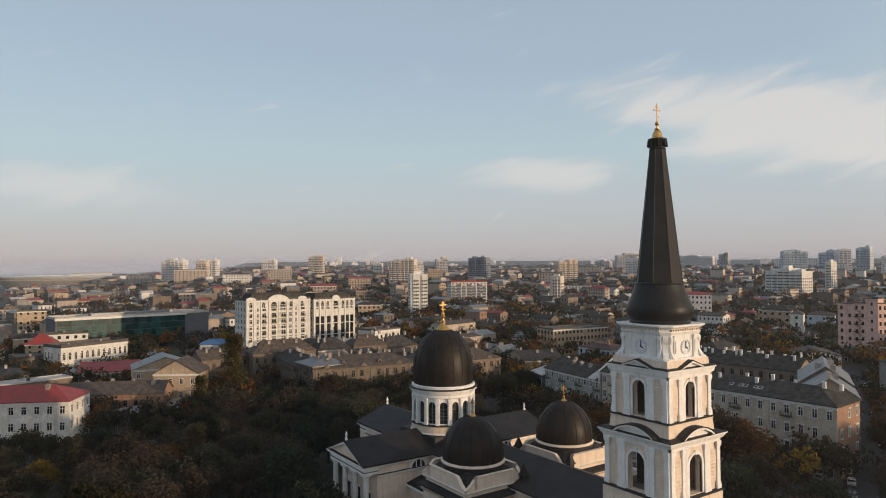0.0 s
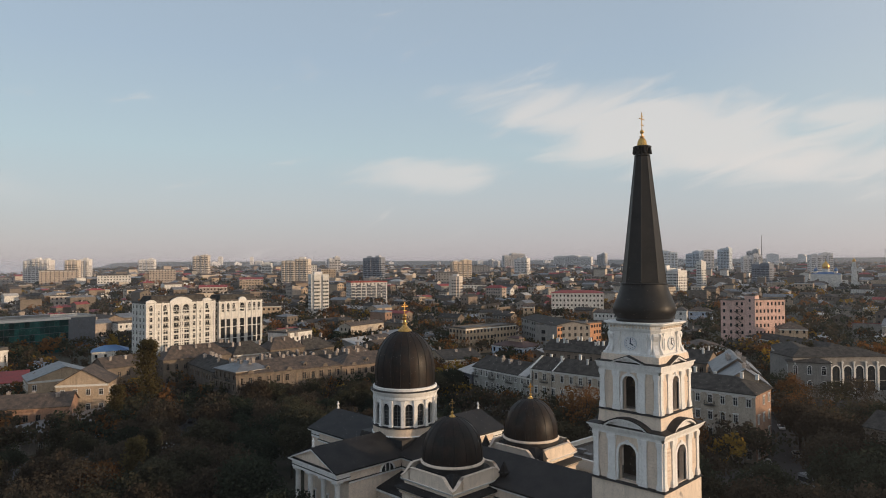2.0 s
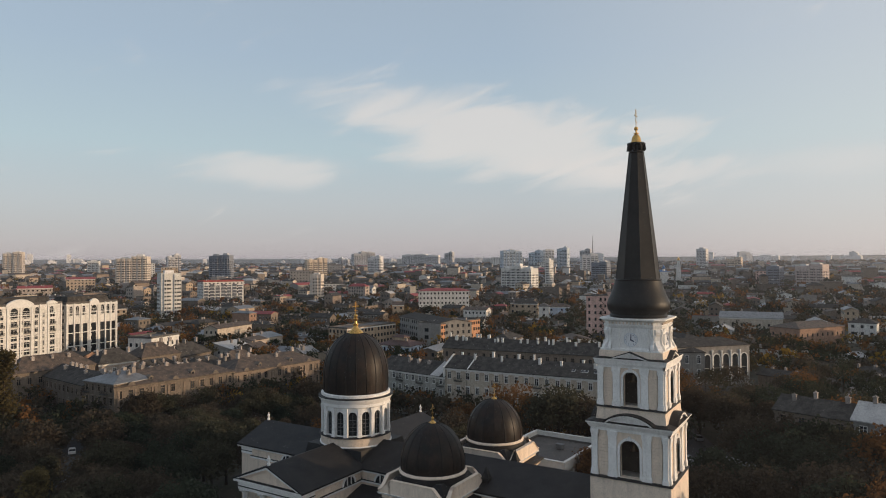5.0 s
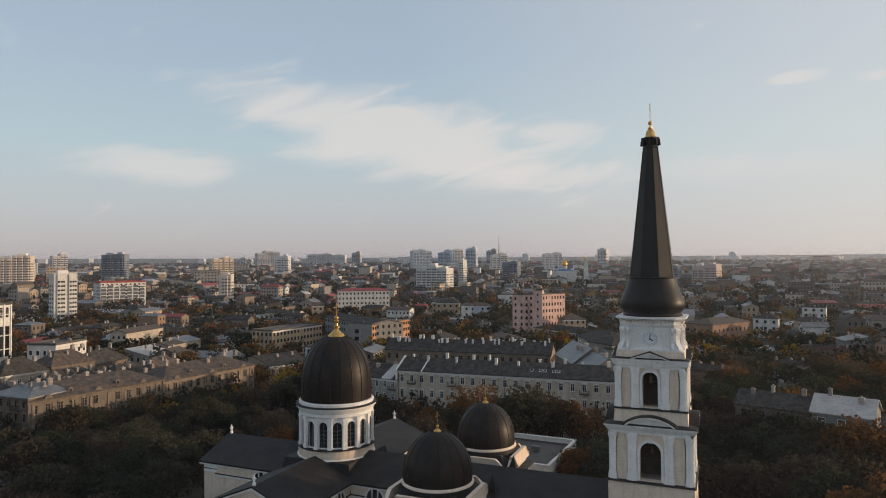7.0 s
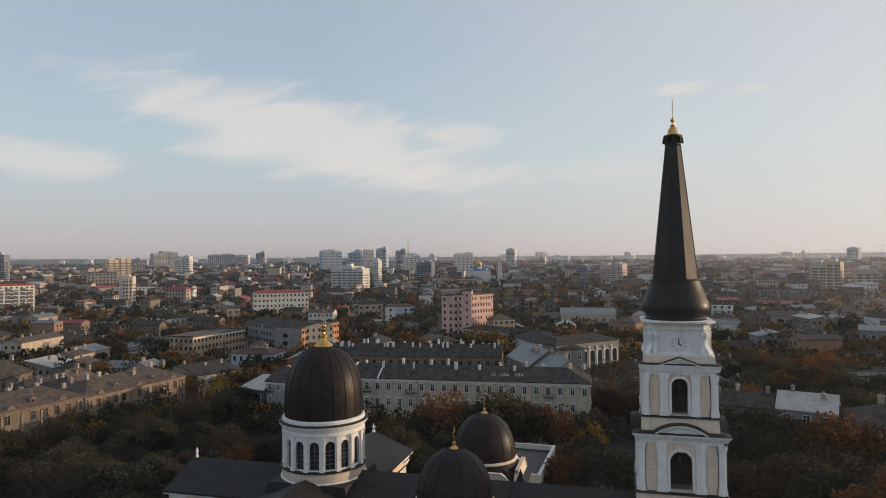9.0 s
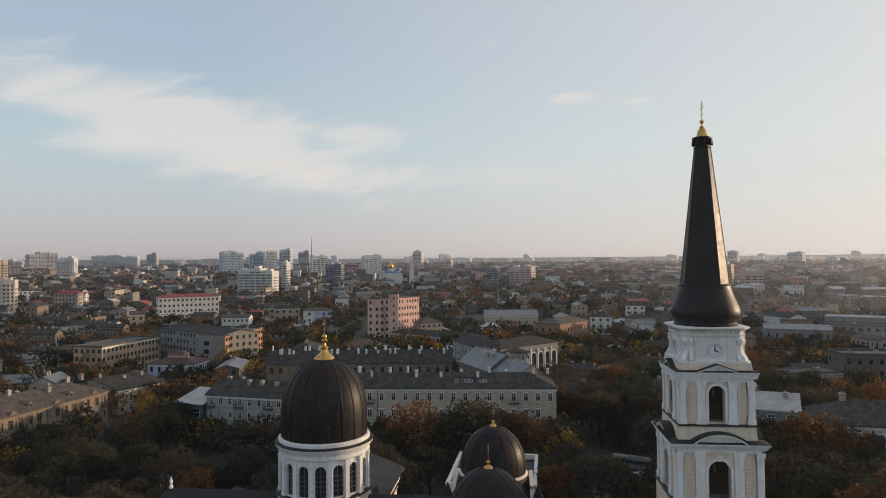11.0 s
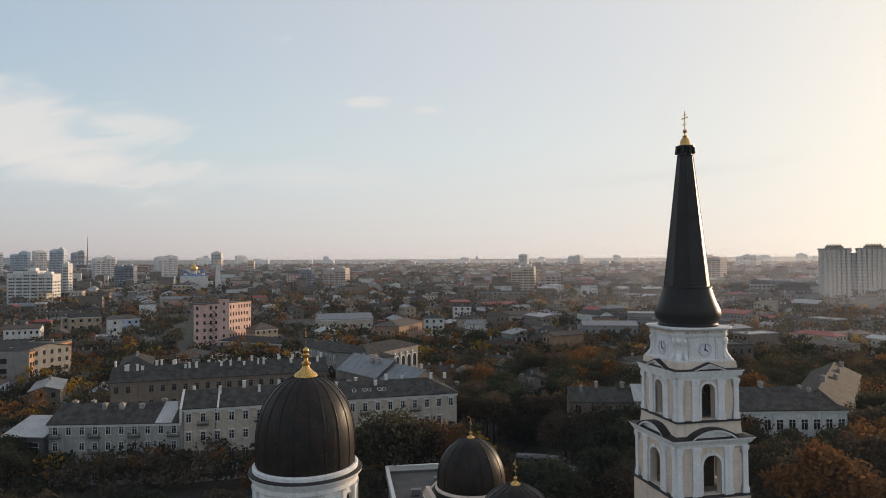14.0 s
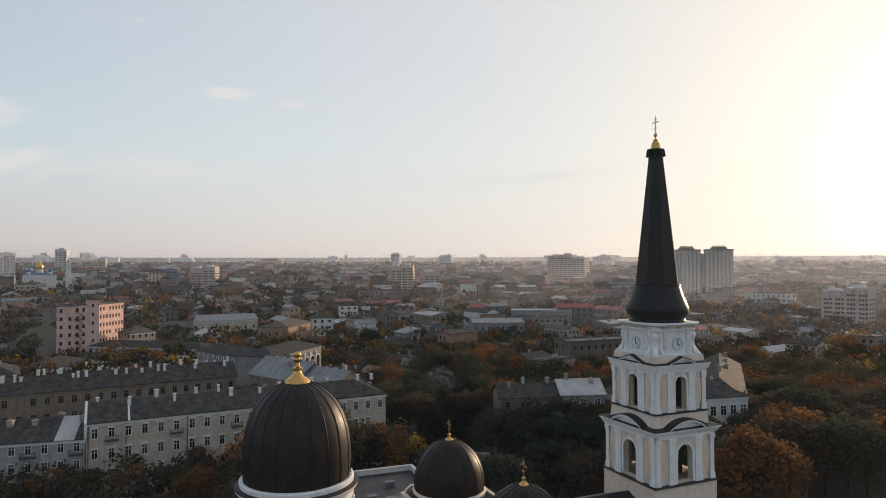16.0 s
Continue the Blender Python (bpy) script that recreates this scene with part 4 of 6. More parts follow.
def house(name, label, p0, p1, depth, H, roof="gable", rise=3.0, wall="b", cover="g", storeys=3, pitch=2.9, size=(1.1, 1.75), kind="plain", sides=True, chimneys=0, balconies=0, group="", skip=0, trim=True, z_first=1.0, category="building"):
    """A building whose front runs from p0 to p1 (left to right as one faces it) and which reaches back by depth."""
    p0, p1 = Vector((*p0, 0)), Vector((*p1, 0))
    L = (p1 - p0).length
    head = math.degrees(math.atan2(p1.y - p0.y, p1.x - p0.x))
    m = Matrix.Translation(p0 + Vector((0, 0, land_height((p0.x + p1.x) / 2, (p0.y + p1.y) / 2)))) @ pose(0, 0, 0, 0, 0, head)
    mid = m @ Vector((L / 2, depth / 2, 0))
    TAKEN.append((mid.x, mid.y, L / 2, depth / 2, radians(head)))
    rng = random.Random(int(mid.x * 7 + mid.y * 13))
    ob = thing(name, label, category, m, group)
    body = part("wall", walls_form(Form(), L, depth, H, roof, rise), WALLS[wall], ob)
    top = part("roof", roof_form(Form(), L, depth, H, roof, rise), ROOFS[cover] if isinstance(cover, str) else cover, ob)
    if trim:
        e = Form().box(-.28, L + .28, -.28, 0, H - .55, H - .22).box(-.14, L + .14, -.14, 0, H - .85, H - .55)
        part("eaves_cornice", e, TRIM if wall in "wbyclnp" else WALLS[wall], body)
        part("string_course", Form().box(-.08, L + .08, -.1, 0, H / storeys - .1, H / storeys + .12), TRIM if wall in "wbyclnp" else WALLS[wall], body)
    distant, rows = math.hypot(mid.x + 95, mid.y - 10) > 310, Form()
    sh = H / storeys
    faces = [(L, pose(0, 0, 0), 0)]
    if sides:
        faces += [(depth, pose(0, depth, 0, 0, 0, -90), 1), (depth, pose(L, 0, 0, 0, 0, 90), 2)]
    for span, q, which in faces:
        n = max(int((span - 1.0) / pitch), 1)
        for s in range(skip, storeys):
            for k in range(n):
                x = span * (k + .5) / n
                h = min(size[1], sh - 1.1)
                if rng.random() < .04:
                    continue
                at = q @ pose(x, 0, s * sh + min(z_first, sh - h - .3))
                if distant:
                    rows.box(-size[0] / 2, size[0] / 2, -.05, .05, 0, h, at)
                    continue
                part("window", window_mesh(size[0], h, kind, wall in "ohk"), GLASS, body, "", at)
                if balconies and which == 0 and s > 0 and (k * 7 + s * 3) % balconies == 0:
                    part("balcony", BALCONY, KERB, body, "small iron balcony", q @ pose(x, 0, s * sh + .45))
    if distant and rows.v:
        tagged(part("window_rows", rows, GLASS, body), kind="stuff")
    for k in range(chimneys):
        x = L * (k + .5) / chimneys + rng.uniform(-.8, .8)
        y = depth * rng.choice((.35, .5, .65))
        off = abs(y - depth / 2) / (depth / 2)
        z = H + (rise * (1 - off) if roof in ("gable", "hip", "half_hip") else .1) - .45
        if chimneys > 12:
            x += rng.uniform(-1.6, 1.6)
            part("chimney", SLIM_CHIMNEY, TRIM, top, "slim whitewashed chimney", pose(x, y, z, 0, 0, rng.uniform(-6, 6)) @ Matrix.Diagonal((rng.uniform(.8, 1.4), rng.uniform(.8, 1.2), rng.uniform(.7, 1.15), 1)))
            continue
        part("chimney", CHIMNEY, CHIMNEY_MAT, top, "", pose(x, y, z, 0, 0, rng.uniform(-6, 6)) @ Matrix.Diagonal((rng.uniform(.8, 1.3), rng.uniform(.8, 1.6), rng.uniform(.8, 1.1), 1)))
    return ob


# ---- buildings round the square ----
grey_block = house("apartment_block", "grey four-storey apartment block with small iron balconies", (82, 110), (77.4, 80.9), 13.4, 14.1, "gable", 3.4, "n", "g", 4, 2.75, (1.0, 1.7), "plain", True, 7, 3)
cream_block = house("apartment_block", "cream four-storey apartment block with white cornice", (77.4, 80.7), (81.5, 14.6), 12.9, 17.1, "half_hip", 3.1, "c", "g", 4, 3.1, (1.0, 1.9), "bracketed", True, 14, 4)
strip_roof = [(23.9, -.55, 14.1), (27.6, -.55, 14.1), (27.6, 6.5, 17.55), (23.9, 6.5, 17.55)]
part("roof_strip", Form().add(strip_roof + [(x, y, z - .12) for x, y, z in strip_roof], [(0, 1, 2, 3), (0, 4, 5, 1), (1, 5, 6, 2), (3, 7, 4, 0), (7, 6, 5, 4)]), ROOFS["w"], grey_block, "white patched strip of roof")
for k in range(5):
    part("skylight", SKYLIGHT, GLASS, cream_block, "", pose(40.2 + 1.9 * k + .7 * (k % 2), 2.6, 18.44, 24))
strip_roof = [(38.7, -.5, 17.0), (48.3, -.5, 17.0), (48.3, 6.0, 19.9), (38.7, 6.0, 19.9)]
part("roof_strip", Form().add(strip_roof + [(x, y, z - .12) for x, y, z in strip_roof], [(0, 1, 2, 3), (0, 4, 5, 1), (1, 5, 6, 2), (3, 7, 4, 0), (7, 6, 5, 4)]), ROOFS["s"], cream_block, "bare metal strip of roof with skylights")
part("end_wall", Form().box(66.2, 66.235, .02, 12.8, 0, 16.9), WALLS["k"], cream_block, "ochre rendered end wall")
part("gateway", Form().arched(2.6, 0, 5.2, 1.9, 0, 3.0, -.25, .3).box(-1.9, 1.9, -.1, .2, 0, 4.8), [TRIM], cream_block, "arched gateway", pose(10, 0, 0))
for x in (.4, 7.4, 19.5, 33):
    part("downpipe", Form().tube((x, -.15, 0), (x, -.15, 16.6), .08), KERB, cream_block)
part("party_wall", Form().plate([(-.6, 14.0), (13.1, 14.0), (13.1, 17.2), (6.25, 20.5), (-.6, 17.2)], -.25, .25), TRIM, cream_block, "white parapet between the roofs", pose(-.1, 0, 0, 0, 0, 90))
part("party_wall", Form().plate([(-.6, 16.4), (6.25, 19.7), (6.25, 20.3), (-.6, 17.1)], -.2, .2), TRIM, cream_block, "", pose(8.0, 0, 0, 0, 0, 90))
house("apartment_block", "ochre street wing with grey metal roof", (94.6, 15.6), (107, 22.2), 12, 17.3, "gable", 4.4, "y", "s", 4, 3.2, (1.1, 2.0), "bracketed", True, 3, 3)
house("apartment_block", "brown street wing with stepped metal roof", (107.4, 22.5), (126, 32.2), 12, 18, "gable", 4.6, "h", "s", 4, 3.2, (1.1, 2.0), "bracketed", True, 6, 3)
house("apartment_block", "long brown rear block with many chimneys", (119, 107), (125.5, 46), 13, 16.9, "gable", 3.6, "h", "g", 4, 3.0, (1.1, 1.8), "plain", True, 30)
house("old_house", "old grey town house with brown roof", (105, 36.5), (123, 37.5), 8, 12.7, "gable", 3.2, "g", "g", 3, 3.2, chimneys=4)
house("glass_canopy", "white canopied entrance beside the grey block", (85.0, 120.5), (82.2, 111.2), 9.3, 11.3, "shed", 2.6, "d", "w", 2, 300, (7.5, 3.2), "bare", False, trim=False, category="building")
# the dark corner house and its wings on the street behind the park
house("corner_house", "dark old stone corner house with bays", (15.5, 170.5), (16, 156), 14, 14.6, "hip", 2.6, "o", "s", 4, 2.6, (1.1, 2.0), "bracketed", True, 4, 3)
j_one = house("old_house", "long old stone house with rusty sheet roof", (16, 156), (54, 149.6), 15.5, 13.6, "hip", 3.4, "o", "b", 3, 2.9, (1.2, 2.2), "bracketed", True, 9, 4)
j_two = house("old_house", "long old dark ochre house with rusty sheet roof", (54, 149.4), (91, 145), 15.5, 13, "hip", 3.6, "h", "b", 3, 2.7, (1.2, 2.1), "bracketed", True, 8, 5)
house("old_house", "long dark old house along the side street", (19.4, 205), (15.6, 171), 13, 12.9, "gable", 3.0, "o", "g", 3, 2.9, (1.1, 1.9), "plain", True, 9)
DORMER = Form().box(-.8, .8, -.2, 2.2, 0, 1.3, None, 1).plate([(-1.05, 1.25), (1.05, 1.25), (0, 2.1)], -.4, 2.6, None, 1).box(-.45, .45, -.26, 0, .25, 1.15, None, 0).mesh("dormer", GLASS, WALLS["o"])
PARAPET = Form().box(-1.9, 1.9, -.35, .25, 0, .7).plate([(-1.5, .7), (1.5, .7), (1.1, 1.5), (.5, 2.1), (-.5, 2.1), (-1.1, 1.5)], -.3, .2).mesh("parapet_gable", WALLS["o"])
for ob, L, H, rise in ((j_one, 37.5, 13.2, 3.4), (j_two, 36.4, 12.6, 3.6)):
    jr = random.Random(int(L * 10))
    for k in range(3):
        part("parapet_gable", PARAPET, WALLS["o"], ob, "ornate parapet gable", pose(5.0 + 13.5 * k, 0, H - .1) @ Matrix.Scale(.75, 4))
    for k in range(2):
        part("dormer", DORMER, WALLS["o"], ob, "small roof dormer", pose(11.5 + 13.5 * k, 1.6, H + rise * .25) @ Matrix.Scale(.8, 4))
    for k in range(9):
        x, w, y0, y1 = jr.uniform(7, L - 9), jr.uniform(1.2, 3.6), jr.uniform(.2, 2.5), jr.uniform(4, 7)
        z0, z1 = H + rise * (y0 + .45) / 7.95 + .03, H + rise * (y1 + .45) / 7.95 + .03
        c = [(x, y0, z0), (x + w, y0, z0), (x + w, y1, z1), (x, y1, z1)]
        part("roof_patch", Form().add(c + [(a, b, z - .1) for a, b, z in c], [(0, 1, 2, 3), (0, 4, 5, 1), (1, 5, 6, 2), (2, 6, 7, 3), (3, 7, 4, 0)]), ROOFS[jr.choice("ggsgbb")], ob, "mended patch of roof sheet")
    for k in range(8):
        part("pilaster", Form().box(-.3, .3, -.22, .05, 0, H - .9), WALLS["h"], ob, "", pose(1.2 + (L - 2.4) * k / 7, 0, 0))
house("old_house", "low pale house with grey roof", (114.1, 156.2), (130.8, 149.2), 26.9, 8.5, "gable", 2.8, "y", "g", 2, 2.6, (1.1, 2.0), chimneys=3)
blue_house = house("town_house", "light blue house with maroon hip roof and lantern", (169.8, 178.5), (171, 158.5), 15, 8.4, "hip", 2.7, "l", "m", 2, 2.9, (1.1, 2.0), "bracketed", chimneys=2)
lantern = part("roof_lantern", Form().box(6.5, 13.5, 5.2, 9.8, 10.2, 11.9), WALLS["y"], blue_house, "cream roof lantern")
part("lantern_roof", Form().frustum((3.9, 2.7), (2.0, .4), 11.9, 13.0, pose(10, 7.5, 0)), ROOFS["m"], lantern)
for k in range(4):
    part("pane", Form().box(-.45, .45, -.05, .05, 0, .9), GLASS, lantern, "", pose(13.5, 5.9 + 1.05 * k, 10.75, 0, 0, 90))
house("workshop", "long cream workshop with rows of windows", (176, 203), (216, 200), 14, 14.4, "flat", .7, "y", "f", 4, 2.6, (1.3, 1.7), "bare")
brick_hall = house("workshop", "orange brick workshop with flat roof and pale end wall", (197.5, 157), (236, 154.5), 15, 17, "flat", .7, "m", "f", 5, 2.3, (1.5, 1.7), "bare", False, chimneys=3)
part("end_wall", Form().box(-.3, -.02, -.05, 15.05, 0, 17.4), WALLS["g"], brick_hall, "pale grey blind end wall")
for y, z in ((9.2, 9.0), (9.2, 12.8)):
    part("window", Form().box(-.36, -.3, y - 1.3, y + 1.3, z, z + 1.9), GLASS, brick_hall, "dark window of the end wall")
house("office_block", "grey office block behind the workshop", (229, 206), (198, 159), 20, 17.5, "gable", 2.0, "g", "g", 5, 3.0, (1.2, 1.7), "bare")
house("workshop", "cream workshop wing with rows of windows", (209, 234), (221, 207), 14, 11.5, "flat", .7, "b", "f", 4, 2.6, (1.3, 1.7), "bare")
house("rose_block", "rose-grey rendered wing beside a rose stair tower", (299, 113), (300, 105.5), 15, 28.4, "flat", .6, "r", "f", 7, 2.4, (1.2, 1.9), "bare")
rose = house("rose_block", "rose seven-storey wing with outer fire stairs", (300, 105.5), (300.8, 100), 14, 28.8, "flat", .6, "r", "f", 7, 2.2, (1.1, 1.8), "bare")
for k in range(6):
    part("fire_stair", Form().tube((.4, -.7, 2 + 4 * k), (3.6, -.7, 4 + 4 * k), .14).tube((3.6, -.7, 4 + 4 * k), (.4, -.7, 6 + 4 * k), .14).box(.1, 3.9, -1.2, 0, 1.9 + 4 * k, 2.05 + 4 * k), IRON, rose, "dark iron fire stair")
house("stair_tower", "rose stair tower of the block", (300.8, 100), (301.5, 94.5), 10, 31.4, "flat", .6, "r", "f", 7, 3.4, (1.0, 1.6), "bare", False)
house("rose_block", "rose seven-storey wing with rows of windows", (301.5, 94.5), (318, 84), 12, 28.6, "flat", .6, "r", "f", 7, 2.2, (1.1, 1.9), "bare")
house("town_house", "yellow house with brown hip roof", (297, 80), (304, 68), 12, 14, "hip", 3.0, "y", "b", 4, 2.6, chimneys=1)
# the arcaded gallery
arcade = house("gallery", "long grey gallery with an arcade of tall arches", (159.5, 30.3), (185, 7), 15, 17, "hip", 2.5, "g", "g", 2, 200, (1.2, 1.8), sides=False)
TAKEN.append((168, 12, 22, 10, radians(-42)))
bay = Form().archivolt(1.35, .35, 1.0, 8.2, -.25, .1, None, 0).plate([(-1.35, 1.0), (1.35, 1.0), (1.35, 8.2), (.95, 9.15), (0, 9.55), (-.95, 9.15), (-1.35, 8.2)], -.06, .05, None, 1).box(-2.2, -1.8, -.5, .1, 0, 10.5, None, 0).box(-2.35, -1.65, -.6, .1, 10.5, 11.1, None, 0)
bay = bay.mesh("arch_bay", TRIM, GLASS)
for k in range(8):
    part("arch_bay", bay, TRIM, arcade, "tall arched bay", pose(2.5 + 4.2 * k, 0, 4.2))
house("gallery_wing", "long grey wing of the gallery with a sheet roof", (204, 52.6), (158.6, 31.6), 13, 15.5, "hip", 2.6, "g", "g", 3, 3.4, (1.2, 2.2), "arch")
# the white hotel-like house with arched top windows
def white_front(label, p0, p1, depth, H, bays, arches, tall):
    """A white block of many storeys: bays of (share of the length, window width), arches over them, tall glass bays below."""
    ob = house("white_block", label, p0, p1, depth, H, "flat", 1.0, "w", "f", 10, 300, (1.4, 1.9), "plain", False, 3)
    L, sh = (Vector(p1) - Vector(p0)).length, H / 10
    for q, span, side in ((pose(0, depth, 0, 0, 0, -90), depth, "left"), (pose(L, 0, 0, 0, 0, 90), depth, "right")):
        for s in range(3, 10):
            for k in range(4):
                part("window", window_mesh(1.3, 1.9), GLASS, ob, "", q @ pose(span * (k + .5) / 4, 0, s * sh + .7))
    low = 3 if not tall else 8
    for u, w in bays:
        for s in range(low, 9):
            part("window", window_mesh(w, 2.0 if s > 4 else 2.3, "bare"), GLASS, ob, "", pose(L * u, 0, s * sh + .6))
            if w > 1.9 and s in (6, 7):
                part("balcony", BALCONY, KERB, ob, "small iron balcony", pose(L * u, 0, s * sh + .45))
    for u, w, h in arches:
        part("window", window_mesh(w, h, "arch"), GLASS, ob, "arched top-floor window", pose(L * u, 0, H - h - w / 2 - 1.1))
    if tall:
        for u in (.09, .21, .36, .53, .70, .81, .92):
            part("glass_bay", Form().box(-1.15, 1.15, -.12, .1, 8, H - 9.5).box(-.05, .05, -.2, -.1, 8, H - 9.5), GLASS, ob, "tall dark glass bay", pose(L * u, 0, 0))
    edges = sorted({0.012, .988} | {round((a[0] + b[0]) / 2, 3) for a, b in zip(bays, bays[1:])})
    for u in edges:
        part("pilaster", Form().box(-.32, .32, -.4, .1, 0, H + .3).box(-.42, .42, -.5, .1, H - 4.6, H - 4.2), TRIM, ob, "", pose(L * u, 0, 0))
    for z in (H - 4.5, H - 4.5 - 3 * sh, H - 4.5 - 5 * sh):
        part("string_course", Form().box(-.2, L + .2, -.3, .05, z, z + .35), TRIM, ob)
    half = L * (.16 if not tall else .09)
    arc = segment_top(half, 2.2 if not tall else 1.6)
    part("curved_gable", Form().plate([(-half, -1.5), (half, -1.5), *arc], -.45, .6), TRIM, ob, "white curved gable", pose(L * (.485 if not tall else .53), 0, H + .6))
    if not tall:
        for u in (.07, .87):
            lo = segment_top(2.6, 1.0)
            part("curved_gable", Form().plate([(-2.6, -.6), (2.6, -.6), *lo], -.45, .5), TRIM, ob, "small white curved gable", pose(L * u, 0, H + .7))
    part("roof_room", Form().frustum((L * .42, depth * .4), (L * .38, depth * .3), 0, 3.4), ROOFS["g"], ob, "dark roof storey", pose(L * .5, depth * .55, H + .1))


white_front("white ten-storey block with arched top windows and a curved gable", (32, 280), (69, 284), 14, 31.8, ((.07, 1.4), (.175, .8), (.27, 2.2), (.42, 2.5), (.57, 2.5), (.68, 1.4), (.77, .8), (.88, 2.2)),
            ((.07, 1.7, 2.0), (.26, 1.7, 2.0), (.42, 3.2, 2.6), (.56, 3.2, 2.6), (.69, 1.7, 2.0), (.87, 1.7, 2.0)), False)
white_front("white block with tall dark glass bays under an arched top floor", (71.5, 285), (99, 289), 14, 31.0, ((.09, 1.2), (.21, 1.2), (.36, .9), (.53, 2.4), (.70, 1.2), (.81, 1.2), (.92, 1.2)),
            ((.09, 1.6, 3.6), (.21, 1.6, 3.6), (.33, 1.6, 3.6), (.53, 3.0, 1.2), (.70, 1.6, 3.6), (.81, 1.6, 3.6), (.92, 1.6, 3.6)), True)
for a, b, H, w, c in (((10, 201.5), (36, 200), 14.6, "o", "b"), ((37, 199.5), (52, 198.8), 14.2, "b", "g"), ((53, 198.5), (69, 198), 14.8, "o", "b"), ((70, 200), (90, 206), 12.5, "o", "g"), ((40, 184), (62, 184.5), 10.5, "h", "g"), ((36, 168), (54, 170), 10.5, "g", "b"), ((56, 171), (74, 174), 11.0, "b", "g"), ((76, 176), (94, 180), 10.5, "o", "b")):
    house("old_house", "old brown town house with sheet roof and chimneys", a, b, 11, H, "hip", 4.6, w, c, 3, 2.9, (1.1, 1.9), chimneys=5)
house("old_house", "old grey house by the white block", (-8.8, 205.5), (10.6, 208.9), 11.1, 13.1, "gable", 3.6, "o", "b", 3, 3.0, chimneys=3)
# the green glass office
office = house("glass_office", "long dark green glass office with a white roof edge", (-47, 372), (41, 386), 22, 20, "flat", 1.2, "d", "w", 5, 400, sides=False, trim=False)
for k in range(28):
    for s in range(5):
        part("pane", bpy.data.meshes.get("curtain_pane") or Form().box(.05, 2.55, -.12, .02, .1, 3.7).mesh("curtain_pane", GREEN_GLASS), GREEN_GLASS, office, "", pose(.8 + 2.6 * k, 0, .2 + 3.85 * s))
part("roof_edge", Form().box(-.5, 74.5, -1.0, 0, 19.2, 20.4), TRIM, office, "white roof edge")
part("roof_tank", Form().box(20, 66, 6, 12, 20, 22.2), ROOFS["s"], office, "long metal plant room")
# houses on the near street, by the park's edge
house("town_house", "white town house with red sheet roof", (-96, 166), (-58.5, 147), 14, 13.2, "hip", 3.4, "w", "r", 3, 3.0, (1.2, 2.0), "bracketed", chimneys=3)
house("town_house", "ochre tower house with steep red roof", (-63, 322), (-51, 319), 11, 12, "hip", 4.5, "y", "r", 4, 3.3, (1.0, 1.6))
house("town_house", "ornate white house with arched windows", (-50.5, 284), (-21, 298), 14, 13, "flat", 1.4, "w", "f", 2, 2.6, (1.2, 2.6), "arch", chimneys=2)
house("hall", "low hall with a red sheet roof", (-48.5, 232.2), (-28.0, 227.7), 21.6, 8.5, "gable", 2.8, "b", "r", 2, 3.2)
house("old_house", "old yellow house with bare metal roof", (-34.2, 199.4), (-13.1, 197.0), 14.9, 12.6, "gabley", 4.0, "y", "s", 3, 3.2, chimneys=4)
house("old_house", "old brown brick house with patched roof", (-56.7, 176.4), (-31.5, 163.9), 11.8, 9.6, "gable", 3.2, "k", "b", 2, 3.0, chimneys=4)
house("old_house", "half-ruined ochre house with tall gables", (-31, 180), (-18.5, 172.5), 12, 13.5, "gabley", 4.6, "y", "b", 3, 3.0, chimneys=3)
house("shed", "low shed with a bare metal roof", (-43.7, 153.0), (-16.0, 163.3), 8.9, 5.3, "shed", 1.2, "g", "s", 1, 5.0, trim=False)
house("kiosk_hall", "low hall with a blue sheet roof", (14.0, 300.3), (29.3, 295.4), 12.1, 8.5, "hip", 2.4, "w", "u", 2, 3.5, trim=False)
house("town_house", "small white house beside the offices", (60.4, 405.5), (81.8, 406.0), 14.2, 12.0, "flat", .8, "w", "f", 3, 3.2)
house("town_house", "white balconied house with flat roof", (89.3, 246.2), (107.6, 251.3), 13, 15.5, "flat", .9, "w", "f", 3, 2.8, (1.2, 1.8), "bracketed", chimneys=2)
# school with metal roofs, by the big trees
house("school", "white school with tall windows and grey hip roof", (49.6, -37.2), (44, -68), 16, 16.6, "hip", 3.8, "w", "g", 3, 2.7, (1.5, 2.3), "plain", True, 3)
school_wing = house("school_wing", "cream school wing with bright metal roof and parapet", (47, -71), (91, -117.5), 13, 14.6, "hip", 4.4, "c", "g", 3, 3.0, (1.5, 2.2), "plain", True, 5)
for x in (10, 22, 34, 52.6):
    part("party_wall", Form().plate([(-.6, 12.0), (6.5, 16.6), (13.6, 12.0), (13.6, 13.3), (6.5, 17.9), (-.6, 13.3)], -.22, .22), WALLS["c"], school_wing, "pale stepped parapet across the roof", pose(x, 0, 0, 0, 0, 90))
house("school_annex", "grey school annex with a pale sheet roof", (64.5, -26.5), (61, -37.2), 10, 16.4, "gable", 3.2, "g", "w", 4, 2.9, (1.3, 2.0), "plain", True, 2)
house("old_house", "dark old house beside the school annex", (69.3, -11.5), (64.6, -26.1), 10, 16.0, "gable", 2.8, "o", "g", 4, 2.9, (1.2, 2.0), "plain", True, 3)
TAKEN += [(47, 0, 8, 8, 0)]
house("town_house", "old house with patched metal roof", (88.0, -123.4), (69.7, -131.1), 11.7, 7.1, "hip", 2.6, "o", "s", 2, 3.0, chimneys=2)
house("old_block", "dark grey flat-roofed block beyond the gardens", (152, -90), (150.5, -125), 13, 16.5, "flat", .8, "o", "f", 4, 3.2, (1.3, 1.9), "plain", True, 4)
